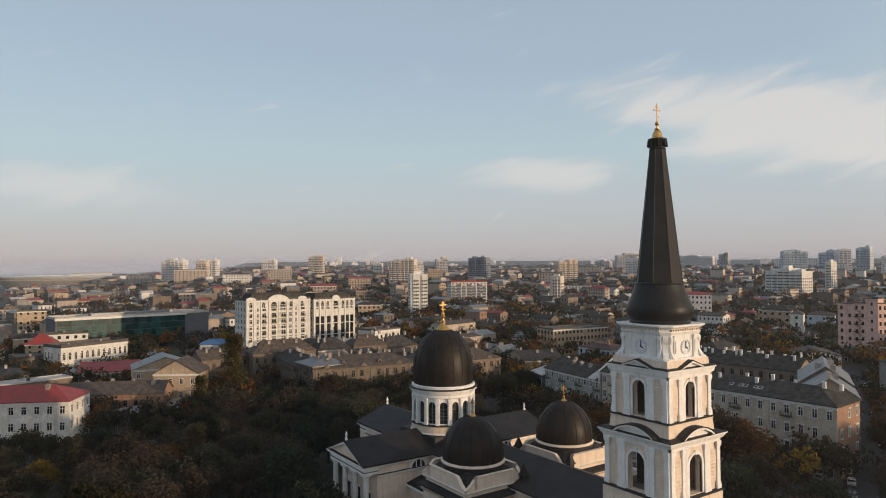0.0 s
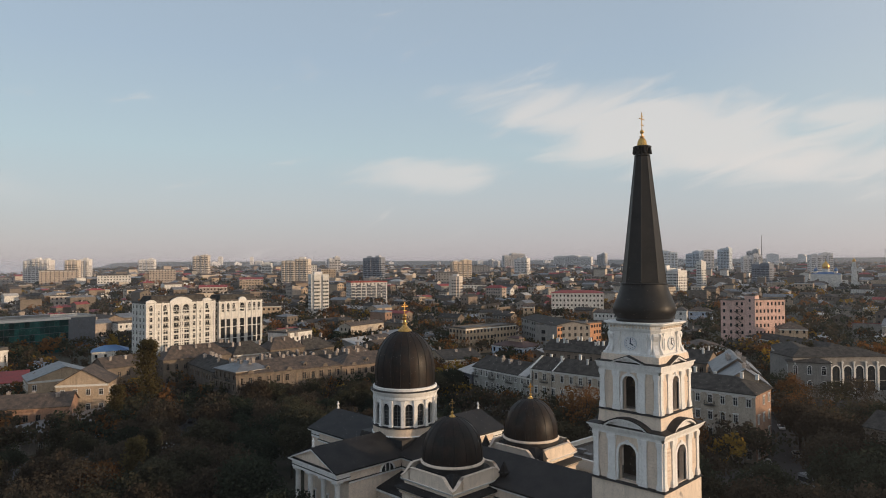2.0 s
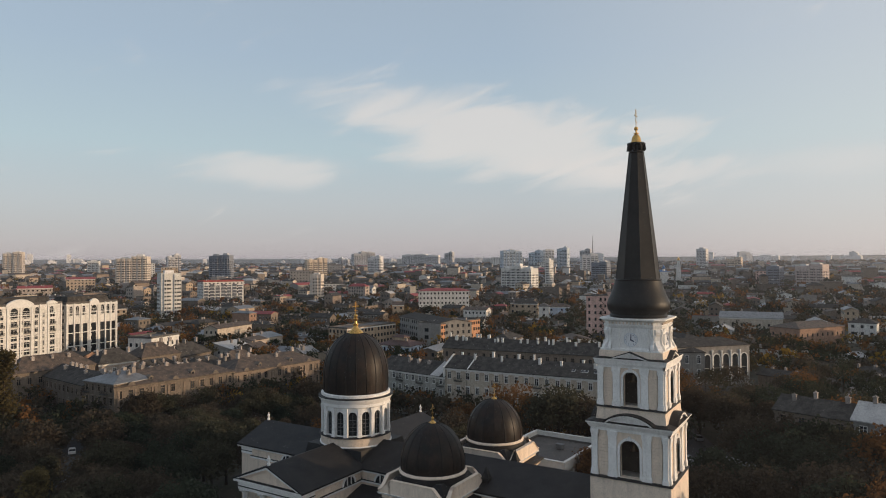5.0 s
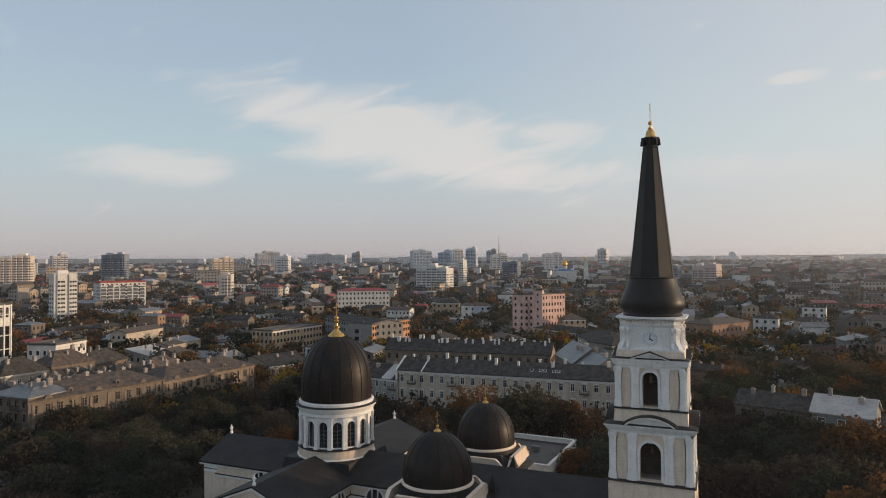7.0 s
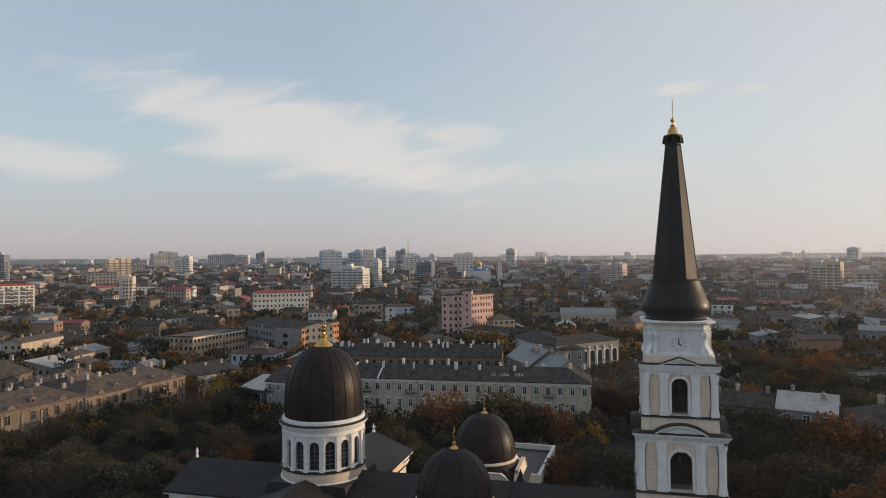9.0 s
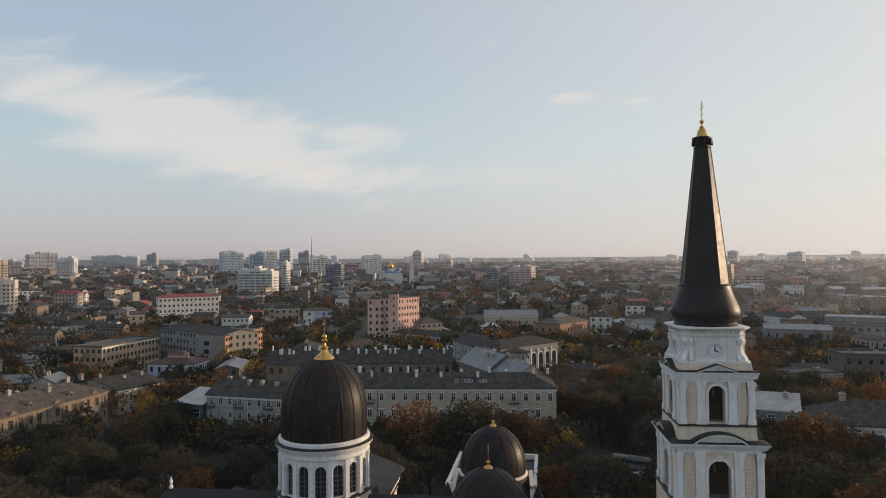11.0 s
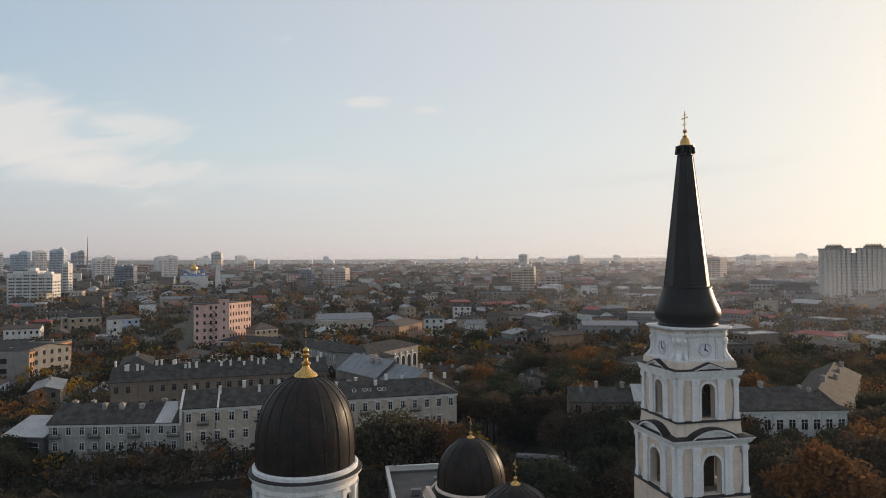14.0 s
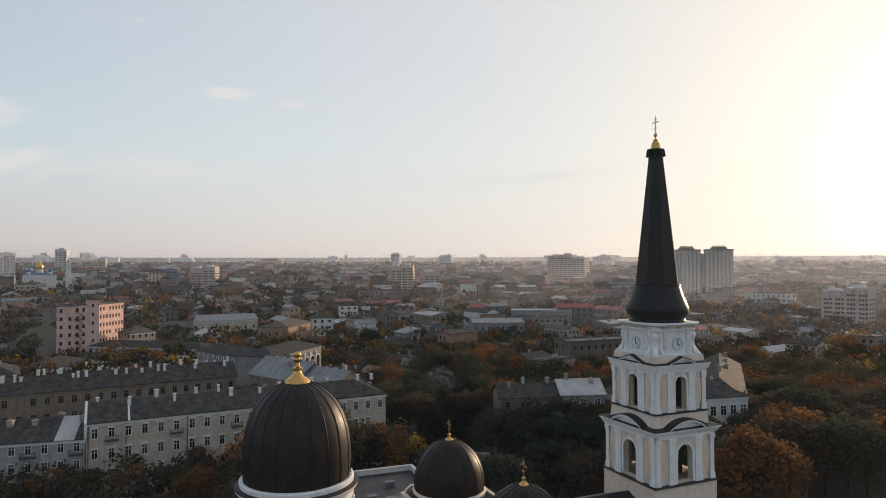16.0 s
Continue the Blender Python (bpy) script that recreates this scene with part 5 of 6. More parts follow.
# farther halls
house("hall", "pale hall with a bright metal roof", (354, 44), (357, 8), 22, 12.5, "gable", 3.2, "c", "s", 2, 4.5)
house("hall", "long grey hall with a flat pale roof", (338, -168), (318, -206), 16, 13, "flat", .5, "g", "w", 2, 4.0)
house("hall", "long low hall with a metal roof", (300, -118), (290, -150), 20, 11, "gable", 2.2, "g", "s", 2, 4.0)
house("hall", "brown brick hall with hip roof", (313.2, -3.4), (345.9, -24.4), 18.7, 11.5, "hip", 3.0, "k", "b", 2, 4.0)
house("town_house", "white block with a red roof edge", (375, 290), (400, 254), 18, 20.5, "hip", 2.2, "w", "r", 5, 3.0, (1.3, 1.7))
house("hall", "long low house with a sheet roof", (299.0, 99.2), (262.4, 46.8), 14.5, 8.5, "hip", 2.4, "b", "g", 2, 3.2)
house("hall", "low yard hall with a brown roof", (251.7, 113.6), (232.9, 99.4), 16.6, 7.5, "gable", 2.2, "w", "b", 2, 3.2)
house("old_house", "low old houses with patched roofs in a yard", (128.0, 15.0), (133.8, -6.0), 12.4, 6.1, "gable", 2.4, "o", "g", 2, 3.2, chimneys=2)
brown_front = house("apartment_block", "white and brown eight-storey block with bay windows", (317, 500), (352, 484), 24, 24, "flat", 1.4, "w", "r", 8, 3.6, (1.6, 1.8), "bare", chimneys=4)
# dark panels put the front's shade into its colour; the sunny side stays white
for k in range(7):
    part("cladding", Form().box(.6 + 5.4 * k, 4.6 + 5.4 * k, -.35, .02, 2, 20.5 + (k % 2) * 1.4), WALLS["d"], brown_front, "dark front panel, darkened for the shaded side")
    for lv in range(6):
        part("white_band", Form().box(.4 + 5.4 * k, 4.8 + 5.4 * k, -.8, -.3, 3.4 + 3.1 * lv, 3.9 + 3.1 * lv), TRIM, brown_front, "white balcony band")
yard = random.Random(3)
for k, (x, y) in enumerate(((176, -18), (150, -4), (188, -38), (199, -6), (144, -31), (212, -37), (165, -42), (229, -14), (170, -64), (205, -62))):
    a = radians(-24 + 90 * (k % 2) + yard.uniform(-8, 8))
    L = yard.uniform(14, 22)
    house("old_house", "low old yard house with patched grey roof", (x - L / 2 * math.cos(a), y - L / 2 * math.sin(a)), (x + L / 2 * math.cos(a), y + L / 2 * math.sin(a)), yard.uniform(8, 11), yard.uniform(4.5, 6.2), yard.choice(("gable", "hip", "shed")), 2.0, yard.choice("oohg"), yard.choice("ggsgb"), 2, 3.2, chimneys=yard.randint(1, 3), trim=False)
# flat-roofed pavilion beside the cathedral
pav = house("pavilion", "white flat-roofed pavilion with columns and parapet", (27.9, 37.6), (27.1, 22.4), 19.2, 8.4, "flat", .5, "w", "f", 2, 3.0, (1.2, 2.2))
for x0, x1, y0, y1 in ((-.5, 15.7, -.5, -.1), (-.5, 15.7, 19.3, 19.7), (-.5, -.1, -.1, 19.3), (15.3, 15.7, -.1, 19.3)):
    part("parapet", Form().box(x0, x1, y0, y1, 8.0, 9.7).box(x0 - .12, x1 + .12, y0 - .12, y1 + .12, 9.7, 9.9), TRIM, pav, "white parapet")
for k in range(6):
    part("column", Form().turned([(.4, 0), (.34, .3), (.3, 7.0), (.4, 7.4)], 12), TRIM, pav, "white column", pose(15.4, 1.0 + 3.4 * k, 0) @ pose(0, 0, 0))
for x, y in ((4, 6), (9, 12), (7, 4)):
    part("roof_unit", Form().box(-.8, .8, -.5, .5, 0, .9).box(-.9, .9, -.6, .6, .9, 1.0), ROOFS["s"], pav, "grey roof unit", pose(x, y, 8.7))

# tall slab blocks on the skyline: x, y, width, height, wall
SLAB_LABELS = {"p": "concrete tower block far off, its colour paled for haze", "b": "beige tower block far off", "g": "grey tower block far off", "d": "dark glass tower block far off", "y": "cream and brown tower block far off", "w": "white tower block far off", "l": "pale blue tower block far off", "r": "reddish brown slab block far off"}
# WALLS colours paled or greyed, putting far haze into the colour; white unchanged
HAZED_WALLS = {"p": plaster("hazed_concrete", (.74, .71, .69), .1), "b": plaster("hazed_beige", (.64, .56, .48), .1), "g": plaster("hazed_grey", (.52, .51, .51), .1), "d": plaster("hazed_dark_glass", (.22, .24, .28), .1),
               "y": plaster("hazed_cream", (.66, .54, .42), .1), "r": plaster("hazed_rose", (.58, .47, .42), .1), "l": plaster("hazed_pale_blue", (.56, .62, .68), .1), "w": WALLS["w"]}


def slab(x, y, w, h, c):
    """A tower block of two or three upright masses of unlike height, with bays, floor bands, windows and roof rooms."""
    rng = random.Random(x * 3 + y)
    facing = math.degrees(math.atan2(y, x + 90)) - 90
    depth = min(max(w * .45, 13), 26)
    foot = land_height(x, y)
    h -= foot
    m = pose(x, y, foot, 0, 0, facing + rng.choice((-24, -14, 16)))
    ob = thing("tower_block", SLAB_LABELS[c], "tower block", m, "towers on the skyline")
    f, g, r, bands = Form(), Form(), Form(), Form()
    w *= .84
    masses = max(1, min(3, round(w / 16)))
    for k in range(masses):
        x0, x1 = -w / 2 + w * k / masses, -w / 2 + w * (k + 1) / masses
        top, back = h * (.965 if k == masses // 2 else rng.uniform(.84, .95)), rng.uniform(-1.6, 1.6)
        f.box(x0, x1, back, depth + back, 0, top)
        bays = max(int((x1 - x0) / 6), 1)
        for q in range(bays):
            xx, half = x0 + (x1 - x0) * (q + .5) / bays, (x1 - x0) / bays * .24
            f.box(xx - half, xx + half, back - 1.1, back + .2, 3, top - rng.uniform(.2, 2.5))
            for lv in range(int(top / 3.2) - 1):
                for s in (-.5, .5):
                    g.box(xx + s * half - .7, xx + s * half + .7, back - 1.18, back - 1.0, 1.4 + 3.2 * lv, 2.8 + 3.2 * lv)
                g.box(xx + half * 1.5 - .6, xx + half * 1.5 + .6, back - .1, back + .1, 1.4 + 3.2 * lv, 2.8 + 3.2 * lv)
        for lv in range(1, int(top / 9.6)):
            bands.box(x0 + .2, x1 - .2, back - .25, back + .1, 9.6 * lv, 9.6 * lv + .7)
        r.box(x0 + (x1 - x0) * .25, x0 + (x1 - x0) * .7, depth * .3, depth * .7, top, top + rng.uniform(1.5, 3.2))
    for lv in range(int(h * .84 / 3.2) - 1):
        for k in range(int(depth / 4)):
            for s in (-w / 2, w / 2):
                g.box(s - .1, s + .1, 1.8 + 4 * k, 3.4 + 4 * k, 1.2 + 3.2 * lv, 2.9 + 3.2 * lv)
    part("wall", f, HAZED_WALLS[c], ob)
    part("roof_house", r, HAZED_WALLS["p" if c != "d" else "g"], ob)
    tagged(part("floor_bands", bands, TRIM, ob), kind="stuff")
    tagged(part("window_rows", g, GLASS, ob), kind="stuff")
    TAKEN.append((x, y, w / 2, depth, radians(facing)))


slab(193, 1214, 50, 67, 'p')
slab(204, 1057, 22, 63, 'b')
slab(235, 1101, 17, 65, 'p')
slab(424, 1356, 38, 68, 'p')
slab(421, 1089, 33, 73, 'b')
slab(597, 1170, 23, 59, 'w')
slab(436, 801, 47, 63, 'b')
slab(658, 1015, 29, 70, 'g')
slab(581, 800, 38, 66, 'd')
slab(245, 449, 19, 44, 'w')
slab(635, 646, 36, 60, 'y')
slab(412, 444, 14, 40, 'b')
slab(1265, 1143, 50, 67, 'g')
slab(1170, 777, 32, 49, 'g')
slab(1387, 1157, 75, 87, 'g')
slab(929, 768, 32, 66, 'p')
slab(1731, 1194, 150, 83, 'p')
slab(1612, 1010, 31, 87, 'g')
slab(1164, 579, 51, 80, 'l')
slab(1275, 577, 34, 80, 'l')
slab(1242, 527, 25, 81, 'p')
slab(1299, 520, 30, 86, 'l')
slab(625, 316, 49, 47, 'w')
slab(733, 320, 8, 55, 'w')
slab(1701, 609, 36, 91, 'g')
slab(997, 351, 33, 66, 'p')
slab(859, 290, 30, 52, 'd')
slab(1119, 285, 41, 69, 'p')
slab(1383, 239, 25, 80, 'p')
slab(1392, 175, 32, 61, 'y')
slab(801, 51, 18, 45, 'd')
slab(2686, -303, 129, 67, 'p')
slab(2599, -136, 147, 57, 'p')
slab(2558, -487, 120, 70, 'p')
slab(2488, -300, 181, 64, 'r')
slab(1524, -498, 28, 76, 'p')
slab(1358, -644, 28, 58, 'p')
slab(1402, 185, 46, 56, 'b')
slab(809, 52, 18, 44, 'd')
slab(684, -209, 34, 48, 'y')
slab(675, -245, 25, 40, 'r')
slab(790, -523, 72, 64, 'r')
slab(1478, -619, 40, 72, 'p')
slab(1354, -1024, 58, 71, 'p')
slab(1439, -1661, 61, 59, 'p')
slab(1412, -1814, 87, 66, 'p')
slab(2667, -489, 90, 70, 'p')
slab(243, -391, 37, 32, 'r')
slab(821, 14, 38, 47, 'r')

skyline = Form()
sk = random.Random(12)
for k in range(110):
    a, d = radians(sk.uniform(-62, 66)), sk.uniform(2380, 3350)
    w, h = sk.uniform(12, 46), (sk.uniform(8, 22) if k % 4 else sk.uniform(18, 40)) * (.75 if a < 0 else 1)
    at = pose(-60 + d * math.cos(a), 10 + d * math.sin(a), land_height(-60 + d * math.cos(a), 10 + d * math.sin(a)), 0, 0, math.degrees(a) - 90 + sk.uniform(-30, 30))
    skyline.box(-w / 2, w / 2, 0, 16, 0, h, at).box(-w * .2, w * .15, 4, 12, h, h + sk.uniform(1, 4), at)
    if w > 24:
        skyline.box(w * .1, w / 2 + 6, -3, 12, 0, h * sk.uniform(.7, .93), at)
# the skyline's wall colour is paled for haze too
tagged(new("far_skyline", skyline.mesh("far_skyline", HAZED_WALLS["p"])), "many tower blocks along the far horizon, their colour paled for haze", "tower blocks", kind="stuff")

# lesser blocks in the middle distance: x, y, width, height, heading, wall

WORDS = {"w": "white", "b": "beige", "g": "grey", "d": "dark glass", "r": "rose-brown", "l": "pale blue", "y": "ochre"}
def block(x, y, w, h, head, c):
    rng = random.Random(x * 5 + y)
    a = radians(head)
    k = w / 2
    roof = "flat" if h > 17 else rng.choice(("hip", "gable", "flat"))
    house("town_block", WORDS[c] + " town building of several storeys in the middle distance", (x - k * math.cos(a), y - k * math.sin(a)), (x + k * math.cos(a), y + k * math.sin(a)), min(max(w * .45, 10), 22), h, roof, 2.5 if roof != "flat" else .8, c, rng.choice("grbf" if roof != "flat" else "ff"), max(int(h / 3.3), 2), 3.6 if w < 45 else 5.0, (1.5, 1.7), "bare", False, rng.randint(0, 3))


block(89, 1479, 79, 25, -7, 'w')
block(132, 1175, 45, 19, -10, 'g')
block(184, 1038, 50, 27, -13, 'b')
block(290, 924, 36, 25, -20, 'b')
block(226, 931, 42, 19, -17, 'w')
block(102, 678, 30, 13, -14, 'b')
block(338, 748, 30, 17, -27, 'y')
block(557, 953, 31, 27, -32, 'w')
block(526, 844, 23, 23, -34, 'y')
block(558, 603, 32, 23, -44, 'g')
block(1684, 846, 102, 27, -64, 'w')
block(2350, 1033, 29, 29, -67, 'w')
block(1209, 527, 26, 21, -68, 'w')
block(1826, 1233, 78, 25, -57, 'd')
block(866, 831, 57, 21, -49, 'g')
block(515, 519, 42, 11, -50, 'w')
block(329, 279, 9, 13, -56, 'y')
block(391, 199, 20, 13, -67, 'y')
block(371, 172, 8, 13, -69, 'w')
block(410, 175, 17, 9, -70, 'l')
block(386, 194, 19, 13, -71, 'y')
block(869, 69, 18, 17, -87, 'r')
block(887, -294, 23, 13, -108, 'b')
block(832, -189, 44, 13, -104, 'l')
block(570, -146, 48, 11, -105, 'g')
block(404, -65, 14, 14, -101, 'w')
block(353, -33, 14, 12, -99, 'w')
block(301, -168, 32, 12, -117, 'g')
block(321, -211, 26, 15, -121, 'd')
block(2240, -293, 54, 17, -98, 'r')
block(710, 191, 19, 13, -80, 'y')
block(1184, 328, 51, 11, -77, 'r')
block(542, -435, 25, 13, -128, 'b')
block(566, -553, 41, 13, -134, 'w')
block(329, -423, 35, 15, -139, 'w')
block(477, -426, 23, 11, -131, 'g')
block(-53, 505, 18, 17, -4, 'y')
block(-45, 345, 23, 14, -5, 'w')
block(-61, 369, 12, 11, -3, 'y')
block(189, 440, 19, 13, -28, 'y')
block(129, 430, 24, 13, -26, 'w')
block(259, 692, 31, 13, -24, 'b')
block(113, 420, 16, 11, -21, 'b')

# the far white church with gilded domes
fc = thing("far_church", "white church with gilded and blue domes far off", "church", pose(790, 190, land_height(790, 190) - 3, 0, 0, 12) @ Matrix.Diagonal((.8, .8, .86, 1)))
part("wall", Form().box(-12, 12, -20, 20, 0, 26).box(-16, 16, -8, 8, 0, 24).box(-9, 9, -28, 20, 0, 18), WALLS["w"], fc)
part("roof", Form().frustum((12.5, 20.5), (5, 12), 26, 29), ROOFS["u"], fc, "blue roof")
for x, y, r, z in ((0, 0, 4.6, 38), (-8, 13, 2.2, 32), (-8, -13, 2.2, 32), (8, 13, 2.2, 32), (8, -13, 2.2, 32)):
    d = part("drum", Form().turned([(r, 24), (r, z - r), (r * 1.1, z - r + .3)], 20, pose(x, y, 0)), WALLS["w"], fc)
    part("onion_dome", Form().turned([(r * .95, z - r), (r * 1.15, z - r * .3), (r * 1.0, z + r * .3), (r * .5, z + r * .9), (.25, z + r * 1.4), (.12, z + r * 2.1)], 20, pose(x, y, 0)), GOLD if r > 3 else ROOFS["u"], d, "gilded onion dome" if r > 3 else "blue onion dome", smooth=True)
bt = part("bell_tower", Form().frustum(4.2, 4, 0, 26, pose(0, -36, 0)).frustum(3.4, 3.2, 26, 36, pose(0, -36, 0)).frustum(2.6, 2.4, 36, 43, pose(0, -36, 0)), WALLS["w"], fc, "white bell tower")
part("onion_dome", Form().turned([(2.2, 43), (2.5, 44), (1.6, 46), (.4, 47.5), (.1, 50)], 16, pose(0, -36, 0)), GOLD, bt, "gilded dome", smooth=True)
# mast, stadium and the big twin block by the sunny side
mast = thing("radio_mast", "tall thin lattice mast far off", "mast", pose(1709, 588, land_height(1709, 588)))
part("mast_shaft", Form().frustum(1.5, .3, 0, 88), WALLS["g"], mast)
st = thing("stadium", "low oval stadium with a white roof ring", "stadium", pose(30, 1440, land_height(30, 1440) - 6, 0, 0, 10))
part("stand", Form().turned([(70, 0), (92, 22), (92, 26), (60, 20)], 48, Matrix.Diagonal((1.15, .8, 1, 1))), WALLS["g"], st)
part("roof_ring", Form().turned([(94, 26), (98, 29), (70, 31), (69, 29)], 48, Matrix.Diagonal((1.15, .8, 1, 1))), WALLS["w"], st, "white roof ring")
tw = thing("tower_block", "twin beige tower block with a roof crown", "tower block", pose(443, -458, land_height(443, -458), 0, 0, -132) @ Matrix.Diagonal((1.28, 1.2, 1.0, 1)))
# walls and bays take the haze-paled tower colours
part("wall", Form().box(-23, -2, 0, 22, 0, 51).box(2, 23, 0, 22, 0, 51).box(-3, 3, 4, 20, 0, 48), HAZED_WALLS["p"], tw)
for s in (-12.5, 12.5):
    part("roof_crown", Form().box(s - 11, s + 11, -.5, 22.5, 51, 52.4).box(s - 6, s + 6, 4, 16, 52.4, 54.5), WALLS["b"], tw)
    for k in range(7):
        part("bay", Form().box(-.9, .9, -1.2, .2, 2, 50), HAZED_WALLS["b"], tw, "pale bay strip", pose(s - 9 + 3 * k, 0, 0))
g = Form()
for lv in range(16):
    for k in range(14):
        g.box(-22.0 + 3.3 * k, -21.2 + 3.3 * k, -.12, .1, 2.6 + 3.1 * lv, 3.9 + 3.1 * lv)
tagged(part("window_rows", g, GLASS, tw), kind="stuff")
for s in (-12.5, 12.5):
    sign = part("roof_sign", Form().box(s - 5.5, s + 5.5, 2.9, 3.1, 54.0, 54.3), IRON, tw, "row of plain roof sign shapes")
    for k in range(6):
        part("sign_bar", Form().box(s - 5 + 1.7 * k, s - 3.9 + 1.7 * k, 2.8, 3.2, 54.3, 56.2), IRON, sign)


# ---- the common houses between them ----
shelves, shelved = {}, [0]


def free(x, y, r):
    """Whether a round spot lies clear of all that stands."""
    for one in TAKEN[shelved[0]:]:
        reach = math.hypot(one[2], one[3]) + 14
        for i in range(int((one[0] - reach) // 40), int((one[0] + reach) // 40) + 1):
            for j in range(int((one[1] - reach) // 40), int((one[1] + reach) // 40) + 1):
                shelves.setdefault((i, j), []).append(one)
    shelved[0] = len(TAKEN)
    for cx, cy, a, b, h in shelves.get((int(x // 40), int(y // 40)), ()):
        dx, dy = x - cx, y - cy
        u, v = dx * math.cos(h) + dy * math.sin(h), -dx * math.sin(h) + dy * math.cos(h)
        if abs(u) < a + r and abs(v) < b + r:
            return False
    return True


def on_road(x, y, r):
    for (ax, ay), (bx, by), wide in ROADS:
        L = math.hypot(bx - ax, by - ay)
        t = max(0, min(1, ((x - ax) * (bx - ax) + (y - ay) * (by - ay)) / L ** 2))
        if math.hypot(x - ax - t * (bx - ax), y - ay - t * (by - ay)) < wide / 2 + r:
            return True
    return 45 < x < 82 and -19 < y < 10


def in_park(x, y):
    """The square round the cathedral, and the gardens on its sunny side."""
    return (-130 < x < 62 and -60 < y < 135) or (18 < x < 138 and -200 < y < 8) or (60 < x < 230 and -190 < y < -98) or (88 < x < 250 and -70 < y < 8)


TAKEN.append((0, 32, 24, 48, 0))
rng = random.Random(11)
HOUSE_WORDS = {"w": "white", "b": "beige", "y": "ochre", "g": "grey", "o": "old stone", "k": "brick", "c": "cream", "r": "rose", "l": "pale blue", "h": "dark ochre"}
ROOF_WORDS = {"g": "grey roof", "b": "brown roof", "r": "red roof", "s": "metal roof", "f": "flat roof", "w": "pale roof", "u": "blue roof"}
spots = []
for i in range(-13, 84):
    for j in range(-84, 84):
        x0, y0 = i * 21 + rng.uniform(-6, 6), j * 21 + rng.uniform(-6, 6)
        a = radians(11)
        x, y = x0 * math.cos(a) - y0 * math.sin(a), x0 * math.sin(a) + y0 * math.cos(a)
        d, az = math.hypot(x + 95, y), math.degrees(math.atan2(y - 10, x + 95))
        if -72 < az < 88 and 150 < d < 1750 and not in_park(x, y) and not on_road(x, y, 9) and noise.noise((x / 60, y / 60, 9.0)) > -.36 and rng.random() < (.56 if d < 420 else .62):
            spots.append((d, x, y))
spots.sort()
far_walls, far_roofs, far_panes, near_count = {k: Form() for k in "wbygoch"}, {k: Form() for k in "gbrsfw"}, Form(), 0
for d, x, y in spots:
    L, D = rng.uniform(10, 25), rng.uniform(7.5, 12)
    head = 11 + 90 * rng.randint(0, 3) + rng.uniform(-5, 5)
    if rng.random() < .12:
        L, D = L * 1.7, D * 1.2
    if not free(x, y, max(L, D) * .42 + .5):
        continue
    H = rng.choice((3.6, 4.2, 4.8, 5.5, 6.5, 7.5, 9.5, 12.0)) + rng.uniform(-.5, .5) + (rng.uniform(2, 7) if d > 650 and rng.random() < .25 else 0)
    roof = rng.choice(("gable", "hip", "gable", "shed", "flat", "gable"))
    rise = rng.uniform(1.4, 2.8) if roof != "flat" else .5
    wall, cover = rng.choice("wbochokgobcoyh"), rng.choice("gggbbbgrrsssw" if roof != "flat" else "ffw")
    m = pose(x, y, land_height(x, y), 0, 0, head) @ pose(-L / 2, -D / 2, 0)
    storeys = max(int(H / 3.2), 1)
    panes = Form()
    if near_count < 270:
        near_count += 1
        ob = thing("town_house", f"{HOUSE_WORDS[wall]} town house with {ROOF_WORDS[cover]}", "house", m, "houses of the town")
        part("wall", walls_form(Form(), L, D, H, roof, rise), WALLS[wall], ob)
        top = part("roof", roof_form(Form(), L, D, H, roof, rise), ROOFS[cover], ob)
        for k in range(rng.randint(1, 3)):
            part("chimney", CHIMNEY, CHIMNEY_MAT, top, "", pose(L * rng.uniform(.15, .85), D * .5, H + (rise if roof != "flat" else 0) - .5))
        if rng.random() < .3 and D < 13:
            part("annex", Form().box(L * .2, L * .6, -3.5, .2, 0, H * .55), WALLS[wall], ob)
            part("annex_roof", Form().add([(L * .18, -3.8, H * .55), (L * .62, -3.8, H * .55), (L * .62, 0, H * .7), (L * .18, 0, H * .7), (L * .18, -3.8, H * .5), (L * .62, -3.8, H * .5), (L * .62, 0, H * .5), (L * .18, 0, H * .5)], [(0, 1, 2, 3), (0, 4, 5, 1), (1, 5, 6, 2), (3, 7, 4, 0)]), ROOFS[rng.choice("gs")], ob)
        target, mm = panes, None
    else:
        if wall == "k":
            wall = "o"
        walls_form(tmp := Form(), L, D, H, roof, rise)
        far_walls[wall].add(tmp.v, tmp.f, m)
        roof_form(tmp := Form(), L, D, H, roof, rise)
        far_roofs[cover].add(tmp.v, tmp.f, m)
        target, mm = far_panes, m
        if d < 1100:
            for k in range(rng.randint(1, 4)):
                xx, yy, hh = L * rng.uniform(.1, .9), D * rng.uniform(.3, .7), H + rise * .6
                far_walls[rng.choice("wgb")].box(xx - .4, xx + .4, yy - .4, yy + .4, hh - 1, hh + rng.uniform(.8, 1.8), m)
            if rng.random() < .5:
                far_roofs[rng.choice("sgwb")].box(L * .2, L * rng.uniform(.4, .8), -rng.uniform(2, 4), 0, H * .3, H * .5, m)
    if near_count < 270 or d < 800:
        for s in range(storeys):
            z = .9 + s * H / storeys
            for k in range(int(L / 2.9)):
                xx = 1.5 + k * 2.9
                if mm is None:
                    target.box(xx - .1, xx + 1.2, -.1, .02, z - .1, z + 1.7, None, 1).box(xx, xx + 1.1, -.12, .0, z, z + 1.6)
                else:
                    target.box(xx, xx + 1.2, -.06, .0, z, z + 1.6, mm)
            for k in range(int(D / 3.2)):
                yy = 1.5 + k * 3.2
